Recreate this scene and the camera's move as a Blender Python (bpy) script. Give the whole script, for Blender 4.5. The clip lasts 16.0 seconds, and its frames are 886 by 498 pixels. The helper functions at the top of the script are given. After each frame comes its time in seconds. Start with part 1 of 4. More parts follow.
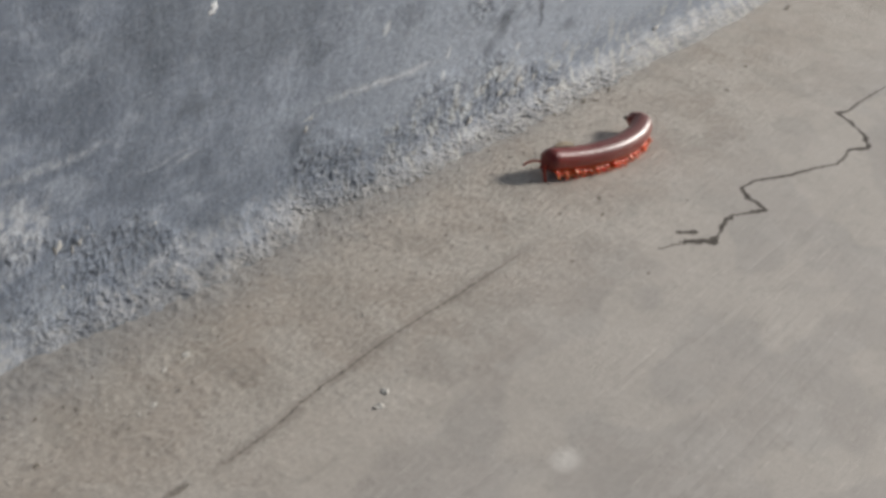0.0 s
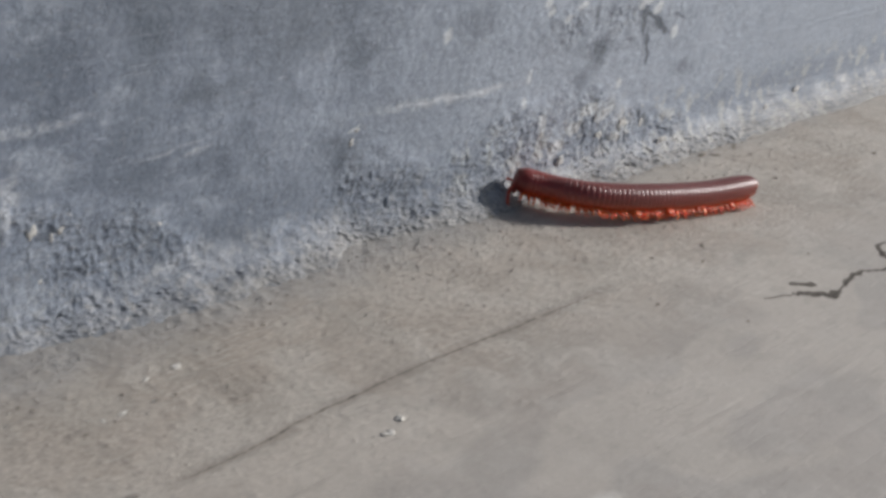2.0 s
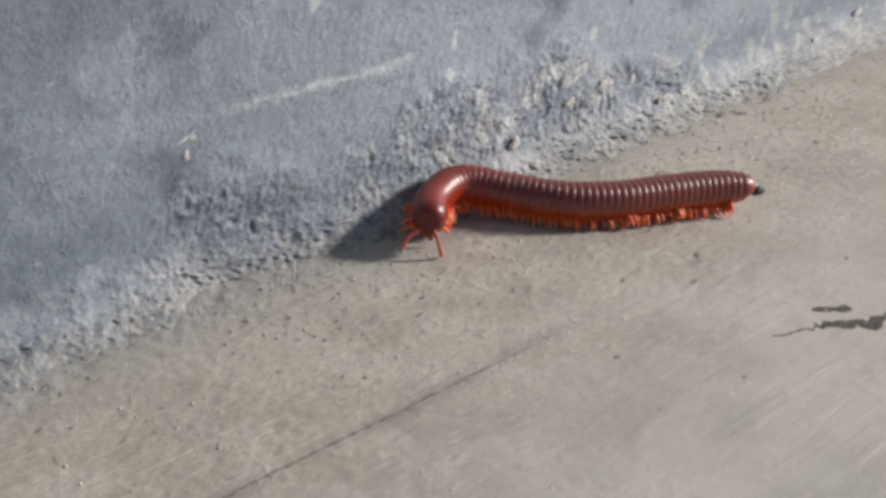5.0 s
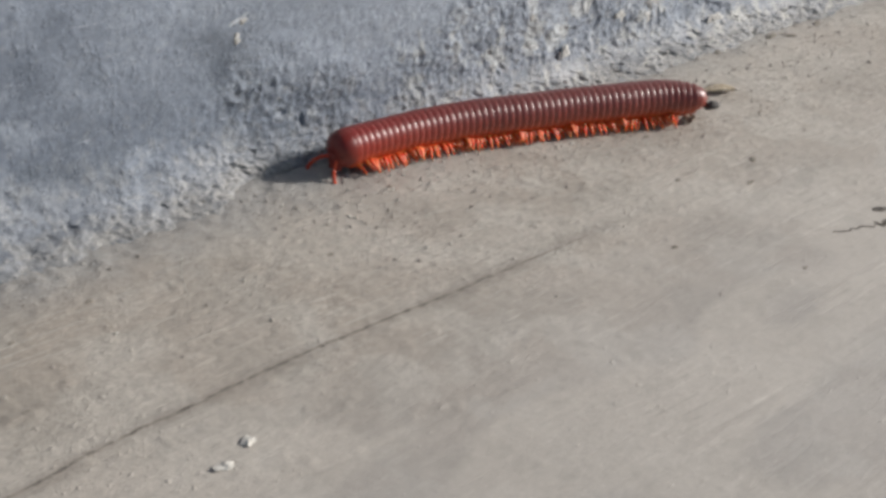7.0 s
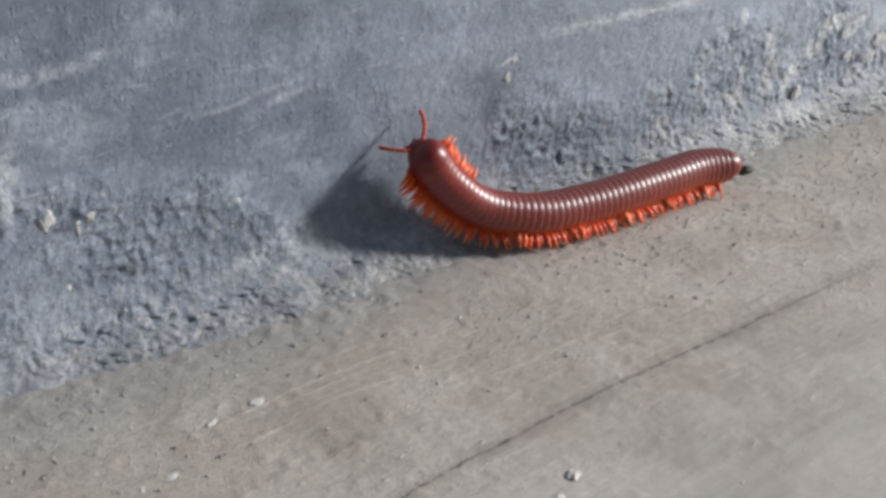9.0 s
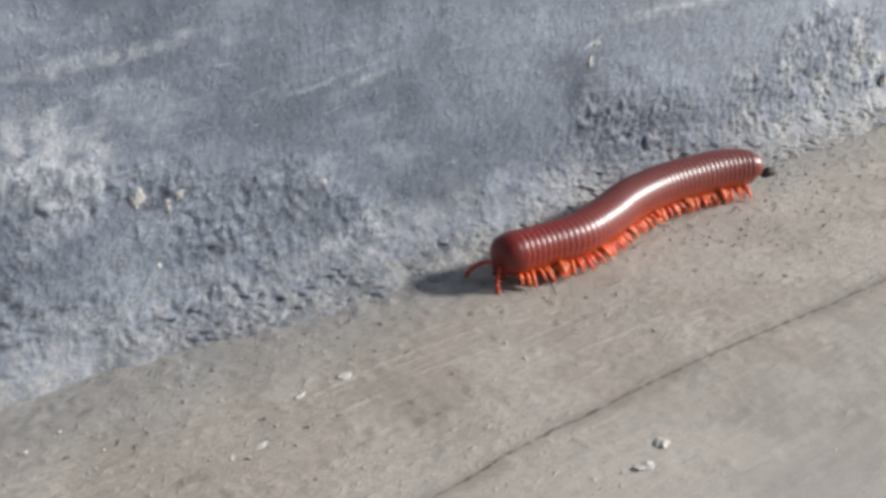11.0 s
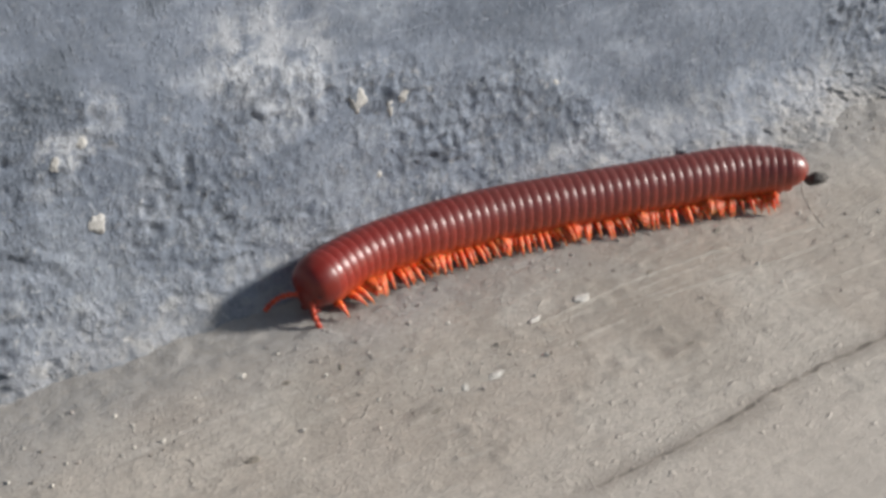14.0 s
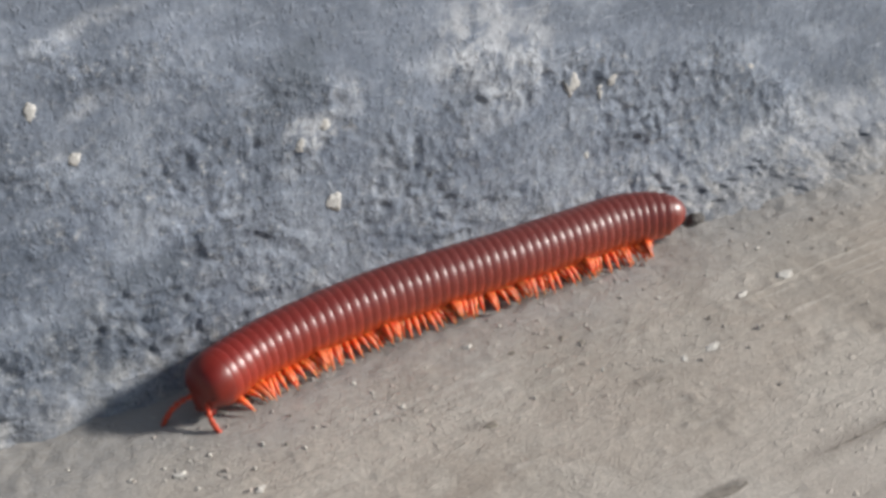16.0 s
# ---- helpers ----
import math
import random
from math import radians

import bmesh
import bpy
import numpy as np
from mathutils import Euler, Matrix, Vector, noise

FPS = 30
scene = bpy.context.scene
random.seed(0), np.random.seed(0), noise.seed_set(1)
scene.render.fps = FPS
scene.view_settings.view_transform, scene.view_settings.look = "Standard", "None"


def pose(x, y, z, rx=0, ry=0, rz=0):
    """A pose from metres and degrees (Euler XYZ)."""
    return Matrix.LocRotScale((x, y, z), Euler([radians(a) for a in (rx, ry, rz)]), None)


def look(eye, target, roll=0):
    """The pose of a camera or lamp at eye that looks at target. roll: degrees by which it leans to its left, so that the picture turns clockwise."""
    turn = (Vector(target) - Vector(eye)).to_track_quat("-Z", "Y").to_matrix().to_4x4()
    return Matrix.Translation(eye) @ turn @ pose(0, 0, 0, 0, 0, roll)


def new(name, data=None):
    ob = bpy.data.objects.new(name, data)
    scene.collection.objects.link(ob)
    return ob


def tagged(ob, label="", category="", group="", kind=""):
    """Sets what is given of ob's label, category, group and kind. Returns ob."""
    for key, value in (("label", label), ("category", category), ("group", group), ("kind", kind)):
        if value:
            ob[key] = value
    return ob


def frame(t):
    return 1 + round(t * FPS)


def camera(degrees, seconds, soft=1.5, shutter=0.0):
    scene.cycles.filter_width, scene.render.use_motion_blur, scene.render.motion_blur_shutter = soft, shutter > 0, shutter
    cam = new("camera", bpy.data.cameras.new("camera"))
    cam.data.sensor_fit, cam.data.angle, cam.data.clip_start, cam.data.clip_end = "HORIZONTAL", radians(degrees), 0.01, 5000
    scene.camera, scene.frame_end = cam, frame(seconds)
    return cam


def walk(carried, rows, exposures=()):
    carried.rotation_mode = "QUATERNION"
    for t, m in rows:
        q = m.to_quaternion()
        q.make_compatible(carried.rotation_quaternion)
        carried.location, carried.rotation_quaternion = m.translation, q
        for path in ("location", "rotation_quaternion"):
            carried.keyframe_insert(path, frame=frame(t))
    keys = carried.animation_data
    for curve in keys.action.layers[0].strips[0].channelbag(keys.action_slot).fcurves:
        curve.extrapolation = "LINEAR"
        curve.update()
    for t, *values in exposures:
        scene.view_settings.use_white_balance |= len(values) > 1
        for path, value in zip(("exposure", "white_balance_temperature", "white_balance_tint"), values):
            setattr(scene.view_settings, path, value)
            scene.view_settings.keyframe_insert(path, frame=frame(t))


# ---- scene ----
# Lengths in the tables below are millimetres where the name MM is near.
MM = 0.001

PATH = [
    (0, (-0.24797, -0.16239, 0.17556), (-0.09402, -0.08697, 0.07255), 14.01),
    (0.5, (-0.24121, -0.19120, 0.15187), (-0.09390, -0.09681, 0.05497), 11.45),
    (1, (-0.24350, -0.19634, 0.13125), (-0.09722, -0.09279, 0.04248), 8.81),
    (1.5, (-0.22201, -0.17125, 0.13574), (-0.07600, -0.06553, 0.04911), 9.80),
    (2, (-0.20563, -0.18552, 0.13575), (-0.06316, -0.07601, 0.04794), 10.03),
    (2.5, (-0.16348, -0.17219, 0.13692), (-0.02577, -0.06050, 0.04440), 8.02),
    (3, (-0.12817, -0.16574, 0.12967), (0.00351, -0.04893, 0.03472), 6.80),
    (3.2, (-0.11523, -0.16675, 0.13183), (0.01417, -0.04901, 0.03491), 5.82),
    (5.3, (-0.11291, -0.16136, 0.12298), (0.01040, -0.04354, 0.01851), 4.62),
    (5.5, (-0.11093, -0.16666, 0.11784), (0.01201, -0.04860, 0.01321), 4.44),
    (6, (-0.11244, -0.16672, 0.11250), (0.01074, -0.05024, 0.00639), 4.86),
    (6.5, (-0.11908, -0.16296, 0.10923), (0.00498, -0.04540, 0.00537), 5.36),
    (7, (-0.12111, -0.16376, 0.10668), (0.00195, -0.04332, 0.00494), 4.80),
    (7.5, (-0.12563, -0.15976, 0.10474), (-0.00458, -0.03644, 0.00404), 3.96),
    (8, (-0.12881, -0.15479, 0.10682), (-0.00777, -0.03119, 0.00645), 3.63),
    (8.5, (-0.14155, -0.14723, 0.10381), (-0.02048, -0.02157, 0.00608), 3.30),
    (8.7, (-0.14585, -0.14407, 0.10492), (-0.02546, -0.01759, 0.00740), 3.60),
    (10.8, (-0.14457, -0.14758, 0.10009), (-0.03663, -0.00832, 0.00545), 0.25),
    (11, (-0.14771, -0.14842, 0.09770), (-0.03698, -0.01001, 0.00506), 0.96),
    (11.5, (-0.15494, -0.14961, 0.10245), (-0.05075, -0.00911, 0.00548), 0.75),
    (12, (-0.14150, -0.12929, 0.09690), (-0.04324, 0.01234, -0.00451), -0.20),
    (12.5, (-0.13382, -0.12738, 0.09435), (-0.03715, 0.01455, -0.00818), -0.69),
    (13, (-0.13970, -0.12687, 0.09511), (-0.03921, 0.01275, -0.00692), 0.50),
    (13.5, (-0.14375, -0.12737, 0.09370), (-0.04787, 0.01464, -0.00945), -0.61),
    (14, (-0.14694, -0.12939, 0.09085), (-0.05702, 0.01526, -0.01400), -1.62),
    (14.5, (-0.14915, -0.13236, 0.08699), (-0.05926, 0.01291, -0.01701), -1.59),
    (15, (-0.15286, -0.12885, 0.08856), (-0.06398, 0.01687, -0.01568), -1.57),
    (15.5, (-0.16126, -0.12640, 0.09032), (-0.07620, 0.02121, -0.01445), -2.36),
    (16, (-0.16506, -0.12628, 0.09452), (-0.08313, 0.02205, -0.01170), -3.04),
]
cam = camera(34.0, 16.0, soft=3.6, shutter=0.35)
EXPOSURES = [(0.0, -0.31, 6500, 10), (1.0, -0.28, 6500, 10), (1.5, -0.25, 6280, 11), (2.5, -0.22, 6280, 11), (3.0, -0.08, 6230, 11), (3.2, -0.02, 6230, 11), (5.3, 0.0, 6500, 10),
             (6.5, 0.0, 6480, 10), (8.0, 0.03, 6250, 10), (8.7, -0.02, 6200, 10), (10.8, 0.13, 6280, 10), (12.0, 0.12, 6430, 10), (14.0, 0.12, 6430, 10), (16.0, 0.12, 6380, 10)]
walk(cam, [(t, look(eye, target, roll)) for t, eye, target, roll in PATH], EXPOSURES)

# ---- light ----
SUN_AZ, SUN_EL = radians(-26.5), radians(26.0)   # from +x towards -y
sun_way = Vector((math.cos(SUN_AZ) * math.cos(SUN_EL), math.sin(SUN_AZ) * math.cos(SUN_EL), math.sin(SUN_EL)))
sun = new("sun", bpy.data.lights.new("sun", "SUN"))
sun.data.energy, sun.data.angle, sun.data.color = 4.85, radians(8.0), (1.0, 0.955, 0.90)
sun.matrix_world = look(sun_way * 5.0, (0, 0, 0))
world = bpy.data.worlds.new("sky")
scene.world = world
world.use_nodes = True
wn, wl = world.node_tree.nodes, world.node_tree.links
sky = wn.new("ShaderNodeTexSky")
sky.sky_type, sky.sun_disc = "NISHITA", False
sky.sun_elevation, sky.sun_rotation = SUN_EL, math.pi / 2 - SUN_AZ
wn["Background"].inputs[1].default_value = 0.062
wl.new(sky.outputs[0], wn["Background"].inputs[0])


# ---- value noise, for relief ----
def lattice(ix, iy, seed):
    h = (ix.astype(np.int64) * 374761393 + iy.astype(np.int64) * 668265263 + seed * 974634533) & 0x7FFFFFFF
    h = ((h ^ (h >> 13)) * 1274126177) & 0x7FFFFFFF
    return ((h ^ (h >> 16)) & 0xFFFF) / 65535.0


def vnoise(x, y, seed=0):
    """Smooth noise, -1 to 1, at wavelength 1."""
    ix, iy = np.floor(x), np.floor(y)
    u, v = x - ix, y - iy
    u, v = u * u * (3 - 2 * u), v * v * (3 - 2 * v)
    a, b = lattice(ix, iy, seed), lattice(ix + 1, iy, seed)
    c, d = lattice(ix, iy + 1, seed), lattice(ix + 1, iy + 1, seed)
    return 2 * (a + (b - a) * u + (c - a) * v + (a - b - c + d) * u * v) - 1


def fbm(x, y, octaves=4, seed=0):
    total, amp = 0 * x, 0.5
    for n in range(octaves):
        total = total + amp * vnoise(x * 2**n + 17.3 * n, y * 2**n - 9.1 * n, seed + n)
        amp *= 0.55
    return total


def step(a, b, x):
    u = np.clip((x - a) / (b - a), 0, 1)
    return u * u * (3 - 2 * u)


def band_top(x):
    """The height in mm to which the plaster is rough, along the wall."""
    return np.interp(x, [-180, -127, -101, -64, -51, -42, -30, -20, -2, 8, 22, 36, 48, 62, 80, 95, 108, 125, 400], [48, 38, 27, 24, 19, 9, 4, 5, 20, 20, 14, 16, 23, 24, 22, 15, 11, 6, 5])


def wear_of(x, z):
    """How rough the plaster is: the band, its patches, and the gravelly foot, each 0 to 1."""
    edge = band_top(x) + 5 * fbm(x / 13, z / 9, 3, 11)
    rough = 1 - step(-4, 3, z - edge)
    # a flaked stretch higher up
    rough = np.maximum(rough, 0.65 * step(1.1, 0.5, np.hypot((x - 78) / 32, (z - 41) / 10) + 0.35 * fbm(x / 9, z / 7, 3, 15)))
    patch = 0.30 + 0.70 * step(-0.25, 0.35, fbm(x / 11, z / 8, 3, 49))
    gravel = (1 - step(1.6, 4.2, z + 1.2 * vnoise(x / 6, z / 6, 57))) * step(-95, -60, x) * 0.75
    return rough, patch, gravel


# bare lime (+) and dirt in cracks (-) on the flaked stretch: x, z, half sizes, turn, amount
FLAKES = [
    (52, 47, 0.9, 1.6, 10, 1.0), (53.5, 44.6, 0.8, 1.2, 0, 0.9), (65, 45, 1.6, 0.9, -15, 1.0), (60, 42, 1.1, 1.0, 0, 0.9), (91, 43, 3.6, 1.3, -25, 1.0), (95.5, 40, 2.2, 1.1, -30, 1.0), (106, 33, 1.2, 1.6, 0, 0.9),
    (76, 17.5, 3.2, 1.5, -10, 0.9), (82, 15, 3.4, 1.3, -20, 1.0), (70, 13, 2.0, 1.8, 0, 0.9), (58, 17, 1.2, 2.4, 0, 0.8), (64, 9, 1.4, 2.4, 0, 0.9), (50.5, 29, 0.7, 1.7, 8, 0.8), (50, 23, 0.8, 1.6, 0, 0.7),
    (21, 42, 1.2, 1.9, 30, 0.6), (86, 22, 1.2, 1.2, 0, 0.7),
    (95.2, 30.5, 0.7, 5, -14, -0.9), (77, 30, 2.4, 3.4, 20, -0.35), (76, 22, 2.0, 3.0, 0, -0.3), (100, 10.5, 1.4, 1.6, 0, -0.9), (98, 36.5, 6, 1.0, 32, -0.9), (91, 38, 0.7, 4, -8, -0.8),
]


def flaked(x, z):
    """The flakes' mask over the wall, -1 to 1, with torn edges."""
    wx, wz = x + 1.2 * fbm(x / 2.2, z / 2.2, 3, 201), z + 1.2 * fbm(x / 2.2, z / 2.2, 3, 203)
    total = 0 * x
    for px, pz, rx, rz, turn, amount in FLAKES:
        c, n = math.cos(radians(turn)), math.sin(radians(turn))
        u, v = (wx - px) * c - (wz - pz) * n, (wx - px) * n + (wz - pz) * c
        inside = 1 - step(0.65, 1.4, np.hypot(u / rx, v / rz))
        total = total + amount * inside
    return np.clip(total, -1, 1)


def wall_y(x, z):
    """The wall's face in mm: a flat upper part, a rough band below, and a ragged skirt at the foot."""
    foot = np.interp(x, [-200, -95, -61, -40, -11, -4, 2, 12, 36, 70, 119, 200], [3.0, 2.5, 6.6, 7.8, 7.6, 4.8, 4.0, 5.6, 6.6, 6.6, 5.4, 7.0]) + 0.8 * vnoise(x / 14, 0 * x, 5) + 0.5 * vnoise(x / 4.5, 0 * x, 6)
    skirt = -1.2 * foot * np.exp(-np.power(np.maximum(z, 0) / 2.9, 1.05))
    rough, patch, gravel = wear_of(x, z)
    near = np.exp(-np.abs(x) / 400)
    v = z + 1.1 * skirt
    wx, wz = x + 1.6 * fbm(x / 4, v / 4, 2, 101), v + 1.6 * fbm(x / 4, v / 4, 2, 103)
    across, along = 0.83 * wx + 0.55 * wz, 0.83 * wz - 0.55 * wx
    lumps = 0.30 * fbm(wx / 2.6, wz / 2.2, 4, 21) + 0.55 * fbm(wx / 8, wz / 6, 3, 31)
    crisp = 0.5 * fbm(across / 1.0, along / 1.05, 3, 36)
    pits = -0.62 * step(0.38, 0.66, vnoise(across / 1.05, along / 1.35, 41)) - 0.5 * step(0.36, 0.7, vnoise(across / 0.75, along / 0.85, 43))
    flakes = 0.40 * step(0.02, 0.16, fbm(wx / 4.5, wz / 3.4, 4, 45)) + 0.5 * step(0.55, 0.8, vnoise(wx / 1.2, wz / 1.2, 47))
    flat = 0.16 * fbm(wx / 4, wz / 4, 4, 51) + 0.05 * fbm(wx / 1.0, wz / 1.5, 3, 59) + 0.9 * fbm(x / 60, z / 45, 2, 61) + 0.07 * fbm(x / 9, (z - 0.05 * x) / 0.9, 3, 53) - 0.09 * step(0.6, 0.9, vnoise(across / 0.9, along / 1.2, 55))
    amount = rough * (0.50 + 0.24 * (1 - step(2, 14, z))) * patch * np.interp(x, [-140, -100, -60, 0, 60], [0.68, 0.78, 0.92, 0.85, 0.7])
    bow = np.interp(x, [-200, -10, 30, 120, 250, 6000], [0, 0, -3.5, -7, -9, -9])
    return bow + skirt + flat * near - (lumps + crisp + pits + flakes) * np.maximum(amount, gravel) - 0.5 * rough


def floor_z(x, y):
    """The floor's height in mm: trowel streaks along the wall, fine grain, slow waves."""
    streak = 0.09 * fbm(x / 26, (y + 0.05 * x) / 1.4, 3, 71) + 0.02 * vnoise(x / 40, (y + 0.04 * x) / 0.6, 75)
    grain = 0.11 * fbm(x / 1.2, y / 1.2, 3, 81) + 0.16 * step(0.55, 0.9, vnoise(x / 1.5, y / 1.1, 83))
    wave = 0.28 * fbm(x / 34, y / 28, 2, 91)
    near = np.exp(-(np.abs(x) + np.abs(y)) / 600)
    grain = grain * np.interp(y, [-75, -35], [0.35, 1.0])
    mortar = (0.28 + 0.34 * fbm(x / 3, y / 3, 3, 95) + 0.22 * fbm(x / 1.1, y / 1.1, 2, 99)) * step(-17, -8, y + 2.0 * vnoise(x / 9, y / 9, 97))
    return (streak + grain + wave) * near + mortar * near


# ---- materials ----
def nodes_of(name):
    m = bpy.data.materials.new(name)
    m.use_nodes = True
    t = m.node_tree
    return m, t.nodes, t.links, t.nodes["Principled BSDF"]


class Graph:
    """Short spelling for node graphs; positions in millimetres."""

    def __init__(self, name):
        self.m, self.n, self.l, self.p = nodes_of(name)
        geo = self.n.new("ShaderNodeNewGeometry")
        self.pos = self.vec("SCALE", geo.outputs["Position"], scale=1000.0)
        self.island = geo.outputs["Random Per Island"]
        coord = self.n.new("ShaderNodeTexCoord")
        self.local = self.vec("SCALE", coord.outputs["Object"], scale=1000.0)

    def put(self, socket, value):
        if isinstance(value, bpy.types.NodeSocket):
            self.l.new(value, socket)
        else:
            socket.default_value = value

    def vec(self, op, a, b=None, scale=None):
        nd = self.n.new("ShaderNodeVectorMath")
        nd.operation = op
        self.put(nd.inputs[0], a)
        if b is not None:
            self.put(nd.inputs[1], b)
        if scale is not None:
            nd.inputs["Scale"].default_value = scale
        return nd.outputs["Value"] if op in ("LENGTH", "DOT_PRODUCT", "DISTANCE") else nd.outputs["Vector"]

    def math(self, op, a, b=0.0, clamp=False):
        nd = self.n.new("ShaderNodeMath")
        nd.operation, nd.use_clamp = op, clamp
        self.put(nd.inputs[0], a)
        self.put(nd.inputs[1], b)
        return nd.outputs[0]

    def xyz(self, v):
        nd = self.n.new("ShaderNodeSeparateXYZ")
        self.put(nd.inputs[0], v)
        return nd.outputs

    def noise(self, size, detail=3.0, stretch=(1, 1, 1), rough=0.55, at=None):
        """Noise, 0 to 1, with features of about that many mm."""
        v = self.vec("DIVIDE", at or self.pos, tuple(size * s for s in stretch))
        nd = self.n.new("ShaderNodeTexNoise")
        nd.inputs["Scale"].default_value, nd.inputs["Detail"].default_value = 1.0, detail
        nd.inputs["Roughness"].default_value = rough
        self.put(nd.inputs["Vector"], v)
        return nd.outputs["Fac"]

    def ramp(self, v, lo, hi, to_lo=0.0, to_hi=1.0):
        nd = self.n.new("ShaderNodeMapRange")
        nd.interpolation_type = "SMOOTHSTEP"
        for k, val in zip(("Value", "From Min", "From Max", "To Min", "To Max"), (v, lo, hi, to_lo, to_hi)):
            self.put(nd.inputs[k], val)
        return nd.outputs["Result"]

    def mix(self, fac, a, b, blend="MIX"):
        nd = self.n.new("ShaderNodeMix")
        nd.data_type, nd.blend_type = "RGBA", blend
        self.put(nd.inputs["Factor"], fac)
        for socket, val in ((nd.inputs[6], a), (nd.inputs[7], b)):
            self.put(socket, (*val, 1.0) if isinstance(val, tuple) else val)
        return nd.outputs[2]

    def spot(self, centre, radii, turn=0.0, edge=0.55, warp=None):
        """1 inside an ellipse about a place, 0 outside, with a worn edge."""
        nd = self.n.new("ShaderNodeMapping")
        nd.vector_type = "TEXTURE"
        nd.inputs["Location"].default_value = centre
        nd.inputs["Rotation"].default_value = (0, radians(turn), 0)
        nd.inputs["Scale"].default_value = radii
        self.put(nd.inputs["Vector"], warp or self.pos)
        return self.ramp(self.vec("LENGTH", nd.outputs[0]), 1.0, edge)

    def bump(self, height, distance, strength=1.0, normal=None):
        nd = self.n.new("ShaderNodeBump")
        nd.inputs["Strength"].default_value, nd.inputs["Distance"].default_value = strength, distance
        self.put(nd.inputs["Height"], height)
        if normal is not None:
            self.put(nd.inputs["Normal"], normal)
        return nd.outputs[0]

    def done(self, colour, rough, normal=None):
        self.put(self.p.inputs["Base Color"], colour)
        self.put(self.p.inputs["Roughness"], rough)
        if normal is not None:
            self.put(self.p.inputs["Normal"], normal)
        return self.m


BLOOM_NEAR = [
    (-90.1, 29, 10, 8, 0, 1.0), (-82.7, 28, 7, 7, 0, 0.95), (-86.9, 23, 8, 6, 0, 0.75), (-110.2, 24.5, 7, 3.2, -28, 1.0), (-102.8, 17, 5, 6, 0, 0.45), (-133.6, 34, 4, 1.6, -12, 0.8),
    (-127.2, 33, 3, 1.4, 0, 0.55), (-132.5, 42, 10, 1.3, -8, 0.6), (-42.4, 28, 8, 1.0, -6, 0.5), (24, 28, 34, 2.0, 0, 1.0),
]
BLOOM_FAR = [
    (34, 27.5, 9, 1.3, 0, 1.0), (-1.6, 25, 2.4, 0.7, -20, 0.9), (88, 11, 9, 5, 0, 0.8), (60, 13, 9, 3, 0, 0.6), (66, 4, 3, 4, 0, 0.7), (7, 28, 10, 0.8, -3, 0.55),
    (-42.4, 8, 7, 2.5, 0, 0.65), (-46.6, 7, 9, 3, 0, 0.6), (104, 5, 4, 3, 0, 0.8), (140, 4, 22, 4, 0, 0.5),
]
STAINS_NEAR = [
    (-112.4, 31, 9, 5, -25, 0.55), (-2.1, 20, 8, 5, 0, 0.45), (-32, 7, 16, 6, 0, 0.5), (71, 41, 1.3, 6, 4, 0.6), (74, 32, 5.2, 7, 0, 0.6), (69.5, 25, 6, 6, 0, 0.5),
    (114, 22, 7, 5, 0, 0.5), (97, 36, 7, 4, 30, 0.5), (-22, 50, 14, 9, 0, 0.5),
]
STAINS_MID = [
    (-24, 54, 30, 18, 0, 0.55), (-40, 40, 14, 5, 0, 0.5), (-3, 42, 8, 4, 0, 0.5), (30, 45, 10, 6, 0, 0.4), (-98, 42, 5, 6, 0, 0.8), (-96.4, 41, 0.9, 2.2, 12, 0.95),
    (-107.1, 6, 2, 6, 0, 0.45), (-137.8, 8, 14, 6, 0, 0.4), (1, 5, 2, 4, 0, 0.5),
]
STAINS_FAR = [
    (-21.2, 60, 12, 20, 0, 0.4), (-52, 58, 32, 15, 0, 0.35), (94, 39, 6.5, 1.0, 32, 0.95), (98.5, 36.5, 3, 1.4, 50, 0.95), (93.2, 34, 0.7, 4, 0, 0.9), (89.5, 39, 0.8, 4, 0, 0.8),
    (107, 37, 5, 0.7, 18, 0.8), (96.9, 12.8, 1.5, 1.6, 0, 0.95), (-130.4, 14, 8, 3, 40, 0.6),
]
